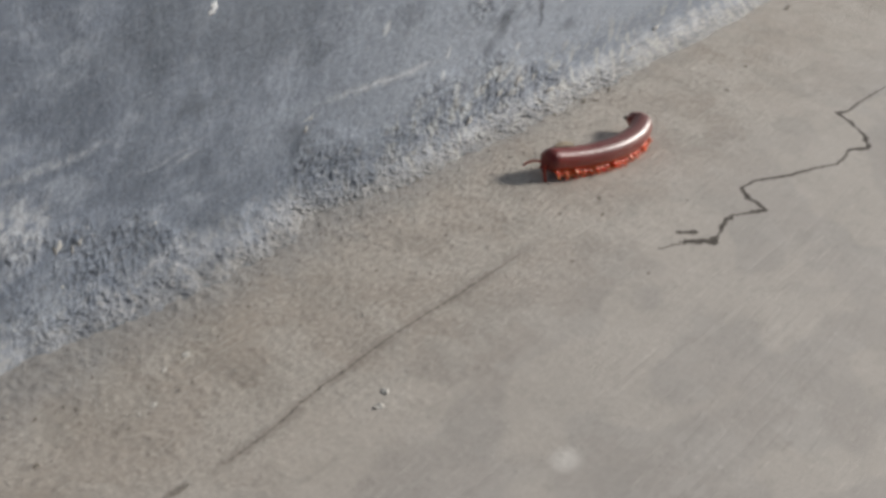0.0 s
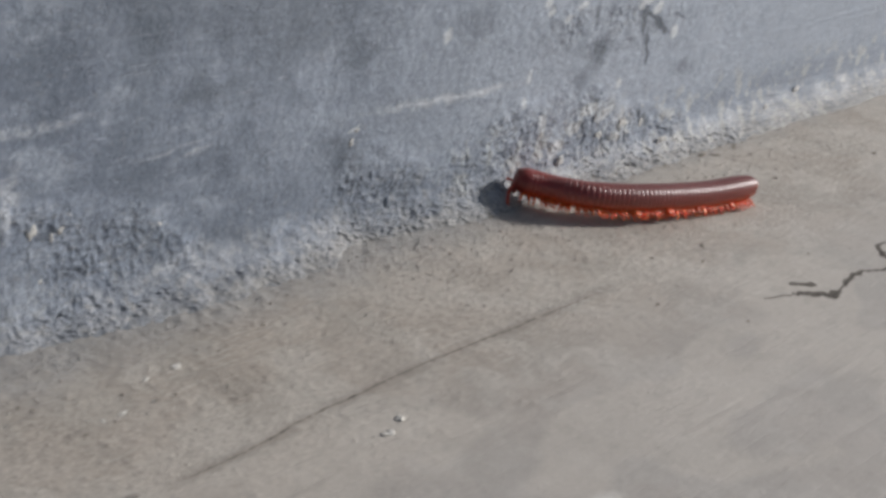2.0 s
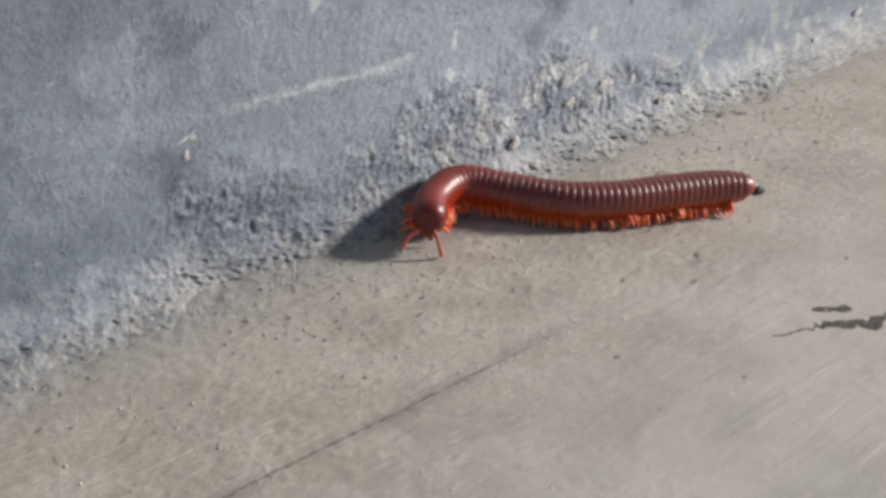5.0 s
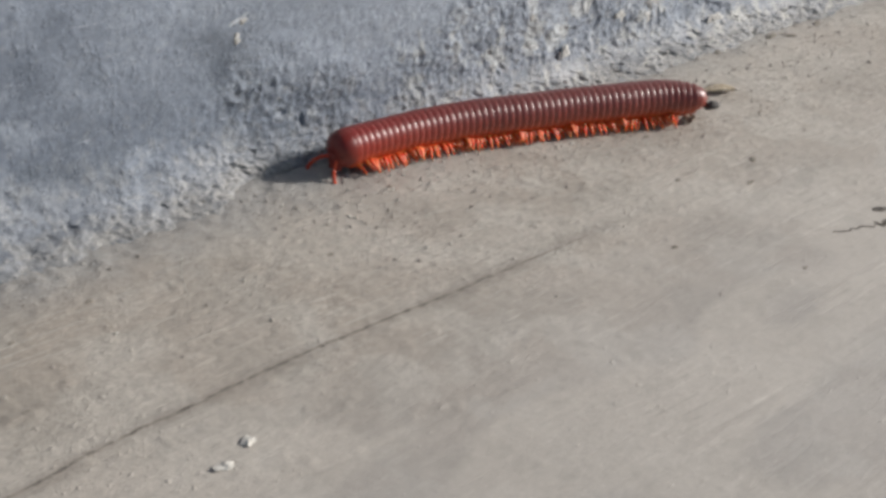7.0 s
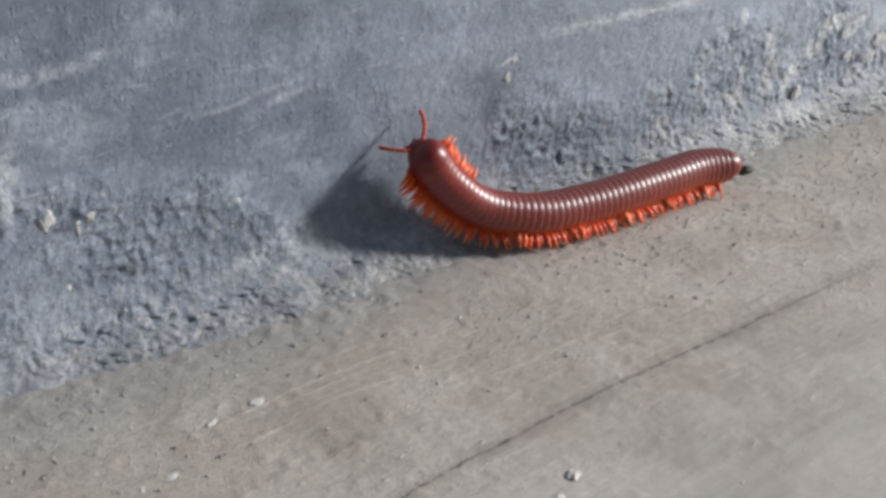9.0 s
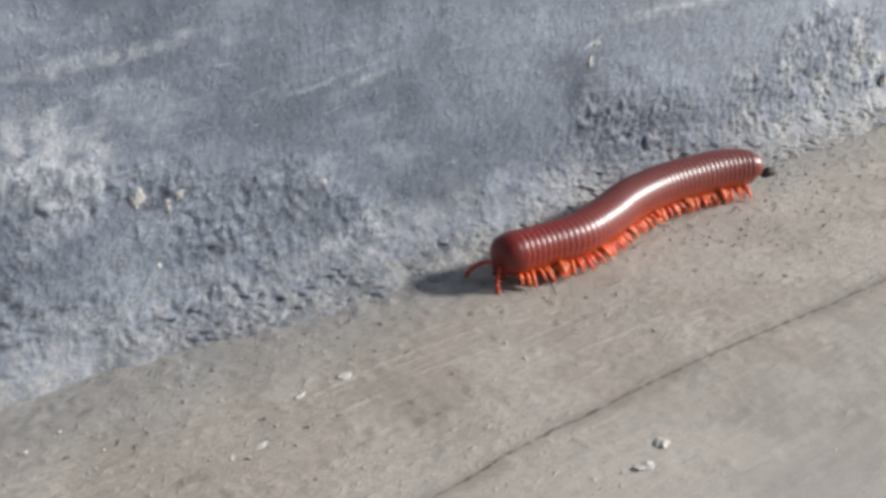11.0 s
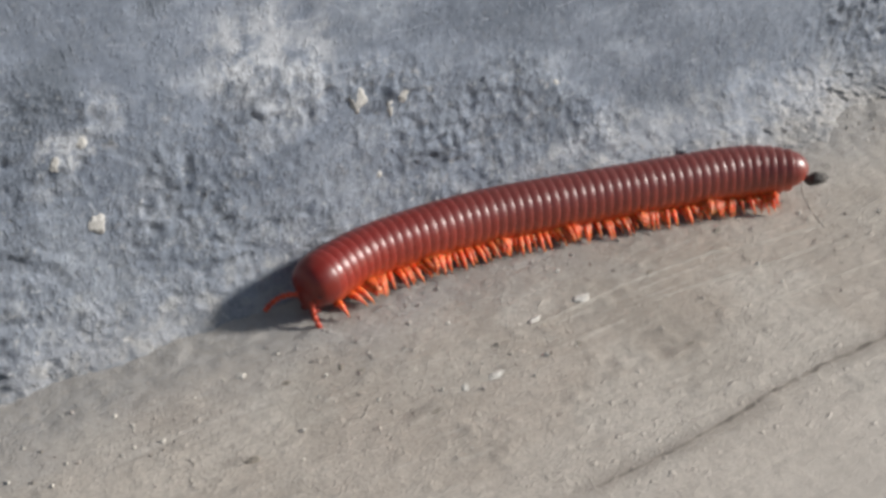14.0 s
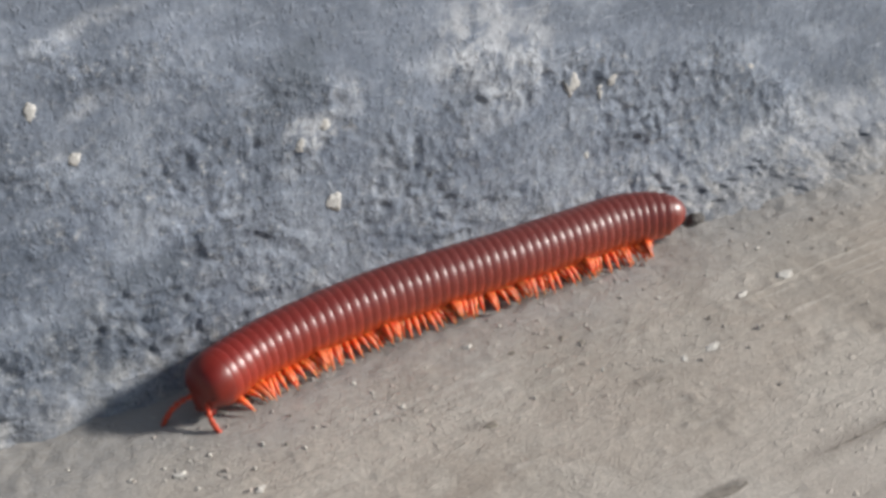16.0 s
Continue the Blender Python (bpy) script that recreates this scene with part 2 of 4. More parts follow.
def wall_material():
    g = Graph("painted_plaster")
    wob = g.n.new("ShaderNodeTexNoise")
    wob.inputs["Scale"].default_value, wob.inputs["Detail"].default_value = 0.16, 4.0
    g.put(wob.inputs["Vector"], g.pos)
    warp = g.vec("ADD", g.pos, g.vec("SCALE", g.vec("SUBTRACT", wob.outputs["Color"], (0.5, 0.5, 0.5)), scale=13.0))
    warp_less = g.vec("ADD", g.pos, g.vec("SCALE", g.vec("SUBTRACT", wob.outputs["Color"], (0.5, 0.5, 0.5)), scale=3.0))
    big, mid, fine = g.noise(34, 3), g.noise(8, 4), g.noise(0.9, 4)
    x, _, z = g.xyz(g.pos)
    attr = g.n.new("ShaderNodeAttribute")
    attr.attribute_name = "wear"
    worn = g.ramp(attr.outputs["Fac"], 0.0, 0.7, 0.28, 1.0)
    c = g.mix(g.ramp(big, 0.32, 0.68), (0.130, 0.151, 0.187), (0.245, 0.273, 0.324))
    c = g.mix(g.math("MULTIPLY", g.ramp(mid, 0.35, 0.75), 0.5), c, (0.292, 0.320, 0.362))
    c = g.mix(g.ramp(g.noise(60, 2, (0.35, 1, 1.6)), 0.52, 0.75, 0.0, 0.5), c, (0.12, 0.14, 0.165))
    # wiped pale bands along the wall
    wipe = g.ramp(g.noise(6, 3, (8, 1, 0.7)), 0.56, 0.75, 0.0, 0.35)
    c = g.mix(wipe, c, (0.40, 0.425, 0.465))
    blot = g.noise(13, 5, (1.3, 1, 0.8), rough=0.6)
    c = g.mix(g.ramp(blot, 0.50, 0.58, 0.0, 0.5), c, (0.115, 0.135, 0.168))
    c = g.mix(g.ramp(blot, 0.47, 0.37, 0.0, 0.55), c, (0.36, 0.388, 0.43))
    score = g.ramp(g.noise(0.55, 3, (30, 1, 1), at=warp_less), 0.63, 0.73, 0.0, 0.6)
    c = g.mix(score, c, (0.47, 0.485, 0.52))
    brush = g.noise(1.1, 4, (14, 1, 1), at=warp)
    c = g.mix(g.ramp(brush, 0.36, 0.62, 0.28, 0.0), c, (0.10, 0.118, 0.148))
    # a pale mix that grows towards the far end, most of it higher up
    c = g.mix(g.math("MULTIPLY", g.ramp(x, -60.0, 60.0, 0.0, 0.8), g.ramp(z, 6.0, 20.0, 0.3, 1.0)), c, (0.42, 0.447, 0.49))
    # the rough foot is bare mortar and dust
    low = g.ramp(g.math("ADD", z, g.math("MULTIPLY", g.math("SUBTRACT", mid, 0.5), 16.0)), 15.0, 3.0)
    bare = g.ramp(g.noise(2.2, 4), 0.48, 0.66)
    c = g.mix(g.math("MULTIPLY", low, g.math("MULTIPLY", bare, 0.5)), c, (0.44, 0.425, 0.39))
    foot = g.ramp(g.math("ADD", z, g.math("MULTIPLY", g.math("SUBTRACT", g.noise(5, 4), 0.5), 5.0)), 3.4, 0.4, 0.0, 0.85)
    pale = g.math("MULTIPLY", g.ramp(g.math("ADD", z, g.math("MULTIPLY", g.math("SUBTRACT", mid, 0.5), 14.0)), 7.5, 1.5), g.ramp(x, -25.0, 5.0, 0.12, 0.4))
    c = g.mix(g.math("MULTIPLY", pale, g.ramp(g.noise(3.0, 4), 0.35, 0.6, 0.35, 1.0)), c, (0.47, 0.45, 0.415))
    fleck = g.math("MULTIPLY", g.ramp(g.noise(1.3, 3, rough=0.65, at=g.vec("ADD", g.pos, (17.0, 3.0, 29.0))), 0.56, 0.66), g.ramp(g.noise(9, 3, at=g.vec("ADD", g.pos, (60.0, 0.0, 9.0))), 0.48, 0.60))
    c = g.mix(g.math("MULTIPLY", fleck, g.math("MULTIPLY", worn, 0.5)), c, (0.50, 0.47, 0.425))
    c = g.mix(g.math("MULTIPLY", foot, g.ramp(x, -62.0, -25.0, 0.35, 1.0)), c, g.mix(g.ramp(g.noise(1.6, 3, rough=0.65), 0.4, 0.62), (0.235, 0.225, 0.21), (0.42, 0.40, 0.365)))
    mottle = g.noise(4.2, 5, (1.2, 1, 0.9), rough=0.62, at=g.vec("ADD", g.pos, (3.0, 21.0, 77.0)))
    c = g.mix(g.math("MULTIPLY", g.ramp(mottle, 0.52, 0.62), g.math("MULTIPLY", worn, 0.55)), c, (0.115, 0.132, 0.16))
    c = g.mix(g.math("MULTIPLY", g.ramp(mottle, 0.46, 0.36), g.math("MULTIPLY", worn, 0.5)), c, (0.35, 0.362, 0.385))
    # lime bloom and scuffs with places of their own
    bloom = None
    for px, pz, rx, rz, turn, amount in BLOOM_NEAR + BLOOM_FAR:
        s = g.math("MULTIPLY", g.spot((px, 0, pz), (rx, 60, rz), turn, 0.1, warp if rz > 2 else warp_less), amount)
        bloom = s if bloom is None else g.math("MAXIMUM", bloom, s)
    bloom = g.math("MULTIPLY", bloom, g.ramp(g.noise(2.6, 5, rough=0.65), 0.35, 0.60, 0.0, 0.9))
    c = g.mix(bloom, c, (0.55, 0.55, 0.555))
    flakes = g.n.new("ShaderNodeAttribute")
    flakes.attribute_name = "lime"
    c = g.mix(g.ramp(flakes.outputs["Fac"], 0.05, 0.7, 0.0, 0.95), c, (0.63, 0.63, 0.615))
    c = g.mix(g.ramp(flakes.outputs["Fac"], -0.05, -0.8, 0.0, 0.85), c, (0.10, 0.112, 0.13))
    # flaked lime along the far foot
    lime = g.math("MULTIPLY", g.ramp(g.noise(4.2, 4, (1, 1, 1.3), rough=0.6, at=g.vec("ADD", g.pos, (8.0, 0.0, 51.0))), 0.54, 0.62), g.math("MULTIPLY", g.ramp(x, 15.0, 40.0), g.ramp(z, 22.0, 13.0)))
    c = g.mix(g.math("MULTIPLY", lime, 0.6), c, (0.54, 0.52, 0.47))
    # a paler stretch low on the wall, and two scratches
    pale_low = g.math("MAXIMUM", g.math("MULTIPLY", g.spot((-112, 0, 9), (17, 60, 11), 0, 0.3, warp), 0.25), g.math("MULTIPLY", g.spot((-86, 0, 8), (20, 60, 9), 0, 0.3, warp), 0.2))
    c = g.mix(pale_low, c, (0.36, 0.372, 0.39))
    scratch = None
    for px, pz, rx, rz, turn, amount in ((22, 28, 19, 0.7, 0, 0.9), (37, 28.4, 7, 0.9, -3, 0.9), (-1.6, 25, 2.4, 0.5, -20, 0.9), (-48, 29.5, 11, 0.7, -5, 0.3), (-80, 39.3, 19, 1.7, -1, 0.4)):
        k = g.math("MULTIPLY", g.spot((px, 0, pz), (rx, 60, rz), turn, 0.3, warp_less), amount)
        scratch = k if scratch is None else g.math("MAXIMUM", scratch, k)
    c = g.mix(g.math("MULTIPLY", scratch, g.ramp(g.noise(3.0, 4), 0.38, 0.55, 0.1, 1.0)), c, (0.62, 0.625, 0.63))
    # dark stains
    stain = None
    for px, pz, rx, rz, turn, amount in STAINS_NEAR + STAINS_MID + STAINS_FAR:
        s = g.math("MULTIPLY", g.spot((px, 0, pz), (rx, 60, rz), turn, 0.2, warp if min(rx, rz) > 2.5 else warp_less), amount)
        stain = s if stain is None else g.math("MAXIMUM", stain, s)
    c = g.mix(stain, c, (0.10, 0.115, 0.135))
    c = g.mix(g.math("MULTIPLY", g.ramp(fine, 0.3, 0.66, 0.36, 0.0), worn), c, (0.085, 0.095, 0.112))
    c = g.mix(g.math("MULTIPLY", g.ramp(g.noise(1.6, 4, rough=0.7), 0.56, 0.70), g.math("MULTIPLY", worn, 0.5)), c, (0.085, 0.09, 0.10))
    speck = g.math("MULTIPLY", g.ramp(g.noise(0.75, 3, rough=0.7), 0.58, 0.68), g.math("MULTIPLY", worn, 0.55))
    c = g.mix(speck, c, (0.50, 0.49, 0.465))
    dots = g.math("MULTIPLY", g.ramp(g.noise(0.8, 3, rough=0.7, at=g.vec("ADD", g.pos, (5.0, 40.0, 11.0))), 0.58, 0.68), g.math("MULTIPLY", worn, 0.5))
    c = g.mix(dots, c, (0.06, 0.064, 0.072))
    c = g.mix(g.ramp(z, 1.0, 9.0, 0.0, 1.0), c, g.mix(1.0, c, (0.965, 1.0, 1.045), "MULTIPLY"))
    h = g.math("ADD", g.math("MULTIPLY", fine, 0.6), g.math("MULTIPLY", g.noise(0.35, 3), 0.4))
    nicks = g.math("SUBTRACT", g.ramp(g.noise(0.8, 2, (0.8, 1, 1.5), at=g.vec("ADD", g.pos, (9.0, 2.0, 31.0))), 0.60, 0.70), g.math("MULTIPLY", g.ramp(g.noise(0.7, 2, (0.7, 1, 1.6)), 0.60, 0.70), 1.3))
    skin = g.bump(g.math("ADD", nicks, g.math("MULTIPLY", g.noise(0.55, 3, (0.8, 1, 1.5), rough=0.6), 0.4)), 0.0003, 0.38)
    return g.done(c, g.ramp(mid, 0.3, 0.7, 0.55, 0.8), g.bump(g.math("MULTIPLY", h, worn), 0.0005, 0.7, skin))


def floor_material():
    g = Graph("trowelled_concrete")
    big, mid, fine = g.noise(42, 3), g.noise(9, 4), g.noise(0.8, 4)
    x, y, _ = g.xyz(g.pos)
    c = g.mix(g.ramp(big, 0.3, 0.7), (0.395, 0.342, 0.285), (0.487, 0.432, 0.372))
    c = g.mix(g.ramp(mid, 0.45, 0.75, 0.0, 0.6), c, (0.545, 0.50, 0.44))
    c = g.mix(g.ramp(g.noise(17, 2), 0.50, 0.57, 0.0, 0.55), c, (0.54, 0.50, 0.44))
    c = g.mix(g.ramp(g.noise(24, 3, at=g.vec("ADD", g.pos, (90.0, 13.0, 0.0))), 0.51, 0.60, 0.0, 0.5), c, (0.34, 0.305, 0.26))
    streak = g.noise(0.9, 4, (13, 1, 1), at=g.vec("ADD", g.pos, g.vec("SCALE", g.noise(12, 2), scale=3.0)))
    c = g.mix(g.math("MULTIPLY", g.ramp(streak, 0.56, 0.72), g.ramp(g.noise(15, 3, at=g.vec("ADD", g.pos, (44.0, 0.0, 0.0))), 0.42, 0.62, 0.12, 0.6)), c, (0.62, 0.575, 0.51))
    c = g.mix(g.ramp(g.noise(2.4, 3, (9, 1, 1)), 0.58, 0.78, 0.0, 0.3), c, (0.27, 0.245, 0.21))
    # greyer away from the wall, mortar dust beside it
    c = g.mix(g.ramp(y, -35.0, -85.0, 0.0, 0.6), c, (0.392, 0.372, 0.350))
    soft = g.noise(30, 2, (1.8, 1, 1), at=g.vec("ADD", g.pos, (11.0, 70.0, 0.0)))
    c = g.mix(g.ramp(soft, 0.50, 0.56, 0.0, 0.5), c, (0.53, 0.485, 0.425))
    # hair-thin trowel scores along the wall
    skew = g.vec("ADD", g.pos, g.vec("SCALE", g.vec("SUBTRACT", g.noise(70, 1), (0.5, 0.5, 0.5)), scale=9.0))
    score = g.noise(0.5, 2, (55, 1, 1), at=skew)
    where = g.ramp(g.noise(26, 3, (2, 1, 1), at=g.vec("ADD", g.pos, (7.0, 31.0, 0.0))), 0.44, 0.58, 0.1, 1.0)
    c = g.mix(g.math("MULTIPLY", g.ramp(score, 0.62, 0.70), g.math("MULTIPLY", where, 0.5)), c, (0.66, 0.615, 0.55))
    c = g.mix(g.math("MULTIPLY", g.ramp(score, 0.38, 0.30), g.math("MULTIPLY", where, 0.4)), c, (0.24, 0.215, 0.185))
    dust = g.ramp(g.math("ADD", y, g.math("MULTIPLY", g.math("SUBTRACT", mid, 0.5), 14.0)), -23.0, -8.0, 0.0, 0.8)
    c = g.mix(dust, c, (0.285, 0.284, 0.280))
    for px, py, rx, ry, amount in ((-30.4, -93, 6, 4, 0.9), (-119.8, -44.2, 3.4, 1.2, -0.6), (-92.5, -47.1, 5.0, 1.1, -0.6), (-107, -25.5, 2.2, 1.1, -0.35), (-88.3, -29.2, 3.0, 1.1, -0.3)):
        s = g.math("MULTIPLY", g.spot((px, py, 0), (rx, ry, 30), 0, 0.3), abs(amount))
        c = g.mix(s, c, (0.62, 0.59, 0.54) if amount > 0 else (0.07, 0.06, 0.05))
    # a dirty smear along the trowel line
    along = g.math("ADD", g.ramp(x, -66.0, -46.0, -48.2, -46.3), g.ramp(x, -16.0, 12.0, 0.0, -0.9))
    aside = g.math("ABSOLUTE", g.math("ADD", g.math("SUBTRACT", y, along), g.math("MULTIPLY", g.math("SUBTRACT", g.noise(3, 4), 0.5), 2.4)))
    ends = g.math("MULTIPLY", g.ramp(x, -90.0, -78.0), g.ramp(x, 55.0, 22.0))
    smear = g.math("MULTIPLY", g.math("MULTIPLY", g.ramp(aside, 2.5, 0.0), ends), g.ramp(g.noise(8, 3, (2, 1, 1), at=g.vec("ADD", g.pos, (23.0, 5.0, 0.0))), 0.35, 0.62, 0.12, 0.6))
    c = g.mix(smear, c, (0.225, 0.195, 0.165))
    c = g.mix(g.ramp(g.noise(4.5, 5, (1.6, 1, 1), rough=0.65), 0.52, 0.66, 0.0, 0.28), c, (0.31, 0.285, 0.25))
    worn = g.ramp(y, -75.0, -35.0, 0.35, 1.0)
    c = g.mix(g.math("MULTIPLY", g.ramp(fine, 0.3, 0.7, 0.4, 0.0), worn), c, (0.27, 0.245, 0.21))
    c = g.mix(g.ramp(g.noise(0.6, 2), 0.69, 0.76, 0.0, 0.45), c, (0.58, 0.55, 0.50))
    c = g.mix(g.ramp(g.noise(0.8, 2, at=g.vec("ADD", g.pos, (31.0, 7.0, 3.0))), 0.71, 0.77, 0.0, 0.3), c, (0.10, 0.085, 0.07))
    c = g.mix(1.0, c, (0.955, 0.95, 0.945), "MULTIPLY")
    h = g.math("MULTIPLY", g.math("ADD", g.math("MULTIPLY", streak, 0.5), g.math("MULTIPLY", g.noise(0.3, 3), 0.5)), worn)
    return g.done(c, g.ramp(mid, 0.3, 0.7, 0.5, 0.72), g.bump(g.math("ADD", h, g.math("MULTIPLY", g.ramp(g.noise(0.9, 2, (1.5, 1, 1)), 0.60, 0.76), g.math("MULTIPLY", worn, g.ramp(g.noise(19, 3), 0.42, 0.62, 0.1, 0.7)))), 0.0004, 0.75))


def cuticle(name, back, side, belly, gloss):
    """Glossy ring of a millipede: darker on the back, redder to the belly."""
    g = Graph(name)
    _, _, z = g.xyz(g.local)
    c = g.mix(g.ramp(z, 2.6, 0.2), back, side)
    c = g.mix(g.ramp(z, 0.4, -2.6), c, belly)
    c = g.mix(g.ramp(g.noise(0.9, 3), 0.35, 0.7, 0.0, 0.35), c, tuple(v * 0.6 for v in side))
    lines = g.noise(0.22, 2, (6, 1, 1), at=g.local)
    # fine lines round each ring spread the gloss along the body
    tangent = g.n.new("ShaderNodeTangent")
    tangent.direction_type, tangent.axis = "RADIAL", "X"
    g.put(g.p.inputs["Tangent"], tangent.outputs[0])
    g.p.inputs["Anisotropic"].default_value, g.p.inputs["Anisotropic Rotation"].default_value = 0.25, 0.25
    g.p.inputs["Specular IOR Level"].default_value = gloss
    return g.done(c, g.ramp(g.noise(0.6, 2), 0.3, 0.7, 0.36, 0.42), g.bump(lines, 0.00004, 0.2))


def plain(name, lo, hi, size, rough, bump=0.0001, sub=0.0):
    g = Graph(name)
    f = g.noise(size, 4)
    if sub:
        g.p.inputs["Subsurface Weight"].default_value = sub
        g.p.inputs["Subsurface Radius"].default_value = (0.0012, 0.0004, 0.0002)
        g.p.inputs["Subsurface Scale"].default_value = 1.0
    return g.done(g.mix(g.ramp(f, 0.3, 0.7), lo, hi), rough, g.bump(f, bump, 0.6))


def leg_material():
    """Translucent orange-red leg that pales to its claw."""
    g = Graph("millipede_leg")
    _, y, _ = g.xyz(g.local)
    reach = g.math("ABSOLUTE", y)
    c = g.mix(g.ramp(g.noise(0.8, 3), 0.3, 0.7), (0.54, 0.070, 0.010), (0.78, 0.155, 0.025))
    c = g.mix(g.ramp(reach, 2.9, 4.2, 0.0, 0.28), c, (0.90, 0.40, 0.22))
    g.p.inputs["Subsurface Weight"].default_value, g.p.inputs["Subsurface Scale"].default_value = 0.85, 1.0
    g.p.inputs["Subsurface Radius"].default_value = (0.0012, 0.0004, 0.0002)
    return g.done(c, 0.42, g.bump(g.noise(0.5, 2), 0.00003, 0.6))


def grit_material():
    g = Graph("floor_grit")
    c = g.mix(g.ramp(g.island, 0.10, 0.16), (0.29, 0.26, 0.225), (0.40, 0.355, 0.32))
    c = g.mix(g.ramp(g.island, 0.52, 0.62), c, (0.60, 0.57, 0.51))
    return g.done(c, 0.8)


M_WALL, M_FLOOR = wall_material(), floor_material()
# last colour: the belly's own orange, raised to paint in floor bounce light
BACK = ((0.135, 0.013, 0.007), (0.205, 0.018, 0.008), (0.58, 0.085, 0.014))
FRONT = ((0.195, 0.009, 0.003), (0.27, 0.014, 0.003), (0.60, 0.075, 0.013))


def blend(u):
    return [tuple(a + (b - a) * u for a, b in zip(p, q)) for p, q in zip(FRONT, BACK)]


SKINS = [cuticle("millipede_cuticle", *blend(k / 5), 0.8 + 0.02 * k) for k in range(6)]
# head's own dark red, deepened to paint shade on its sunless front
M_FRONT, M_BODY = cuticle("millipede_head_cuticle", (0.17, 0.010, 0.004), (0.18, 0.011, 0.004), (0.22, 0.020, 0.007), 0.6), SKINS[5]
M_LEG = leg_material()
M_ANT = plain("antenna_red", (0.42, 0.035, 0.014), (0.62, 0.075, 0.02), 0.7, 0.4, 0.00003)
M_EYE = plain("eye_black", (0.015, 0.01, 0.01), (0.03, 0.02, 0.02), 0.3, 0.25, 0.00004)
M_DROP = plain("dropping_dark", (0.030, 0.028, 0.026), (0.10, 0.09, 0.08), 0.4, 0.75, 0.0002)
M_CRUMB = plain("lime_crumb", (0.46, 0.435, 0.39), (0.62, 0.595, 0.54), 0.7, 0.85, 0.0002)
M_CHIP = plain("lime_chip", (0.40, 0.388, 0.365), (0.56, 0.548, 0.52), 0.8, 0.85, 0.0002)
M_SOIL = plain("dark_soil", (0.16, 0.14, 0.115), (0.29, 0.26, 0.215), 0.5, 0.9, 0.0002)
M_LEAF = plain("dry_leaf", (0.26, 0.21, 0.14), (0.46, 0.39, 0.29), 0.9, 0.8, 0.0001)
M_CRACK = plain("crack_dirt", (0.035, 0.03, 0.025), (0.13, 0.112, 0.092), 0.7, 0.95, 0.0002)
M_JOINT = plain("joint_dirt", (0.115, 0.10, 0.083), (0.29, 0.257, 0.217), 2.2, 0.95, 0.0002)
M_RIDGE = plain("ridge_cement", (0.36, 0.326, 0.278), (0.43, 0.392, 0.34), 1.4, 0.8, 0.0002)
M_WHITE = plain("white_paint_spot", (0.70, 0.71, 0.72), (0.80, 0.81, 0.82), 0.8, 0.6, 0.0001)
M_HAIR = plain("pale_fibre", (0.45, 0.43, 0.38), (0.6, 0.58, 0.52), 0.7, 0.6, 0.00002)
M_GRIT = grit_material()


# ---- builders ----
def mesh_ob(name, verts, faces, material, smooth=True, parent=None):
    me = bpy.data.meshes.new(name)
    me.from_pydata([tuple(v) for v in verts], [], faces)
    me.materials.append(material)
    me.polygons.foreach_set("use_smooth", [smooth] * len(me.polygons))
    me.update()
    ob = new(name, me)
    ob.parent = parent
    return ob


def part(name, bm, material, parent, label=""):
    me = bpy.data.meshes.new(name)
    bm.to_mesh(me)
    bm.free()
    me.materials.append(material)
    me.polygons.foreach_set("use_smooth", [True] * len(me.polygons))
    ob = new(name, me)
    ob.parent = parent
    return tagged(ob, label)


def lines_between(a, b, pitch, far_lo, far_hi, growth=1.22):
    """Grid lines: even between a and b, ever wider out to the far ends."""
    mid = list(np.arange(a, b + pitch / 2, pitch))
    lo, hi, p = [], [], pitch
    while (lo or mid)[-1 if lo else 0] - p > far_lo:
        p *= growth
        lo.append((lo[-1] if lo else mid[0]) - p)
    p = pitch
    while (hi or mid)[-1] + p < far_hi:
        p *= growth
        hi.append((hi[-1] if hi else mid[-1]) + p)
    return np.array(lo[::-1] + mid + hi)


def sheet(us, vs):
    """Faces of a grid of len(us) by len(vs) points, u fastest."""
    nu, nv = len(us), len(vs)
    i = np.arange(nu * nv).reshape(nv, nu)
    return np.stack([i[:-1, :-1], i[:-1, 1:], i[1:, 1:], i[1:, :-1]], -1).reshape(-1, 4)


def grid_ob(name, verts, faces, material):
    me = bpy.data.meshes.new(name)
    me.vertices.add(len(verts))
    me.vertices.foreach_set("co", np.asarray(verts, np.float32).ravel())
    me.loops.add(4 * len(faces))
    me.loops.foreach_set("vertex_index", np.asarray(faces, np.int32).ravel())
    me.polygons.add(len(faces))
    me.polygons.foreach_set("loop_start", np.arange(0, 4 * len(faces), 4, dtype=np.int32))
    me.polygons.foreach_set("use_smooth", np.ones(len(faces), bool))
    me.update(calc_edges=True)
    me.materials.append(material)
    return new(name, me)


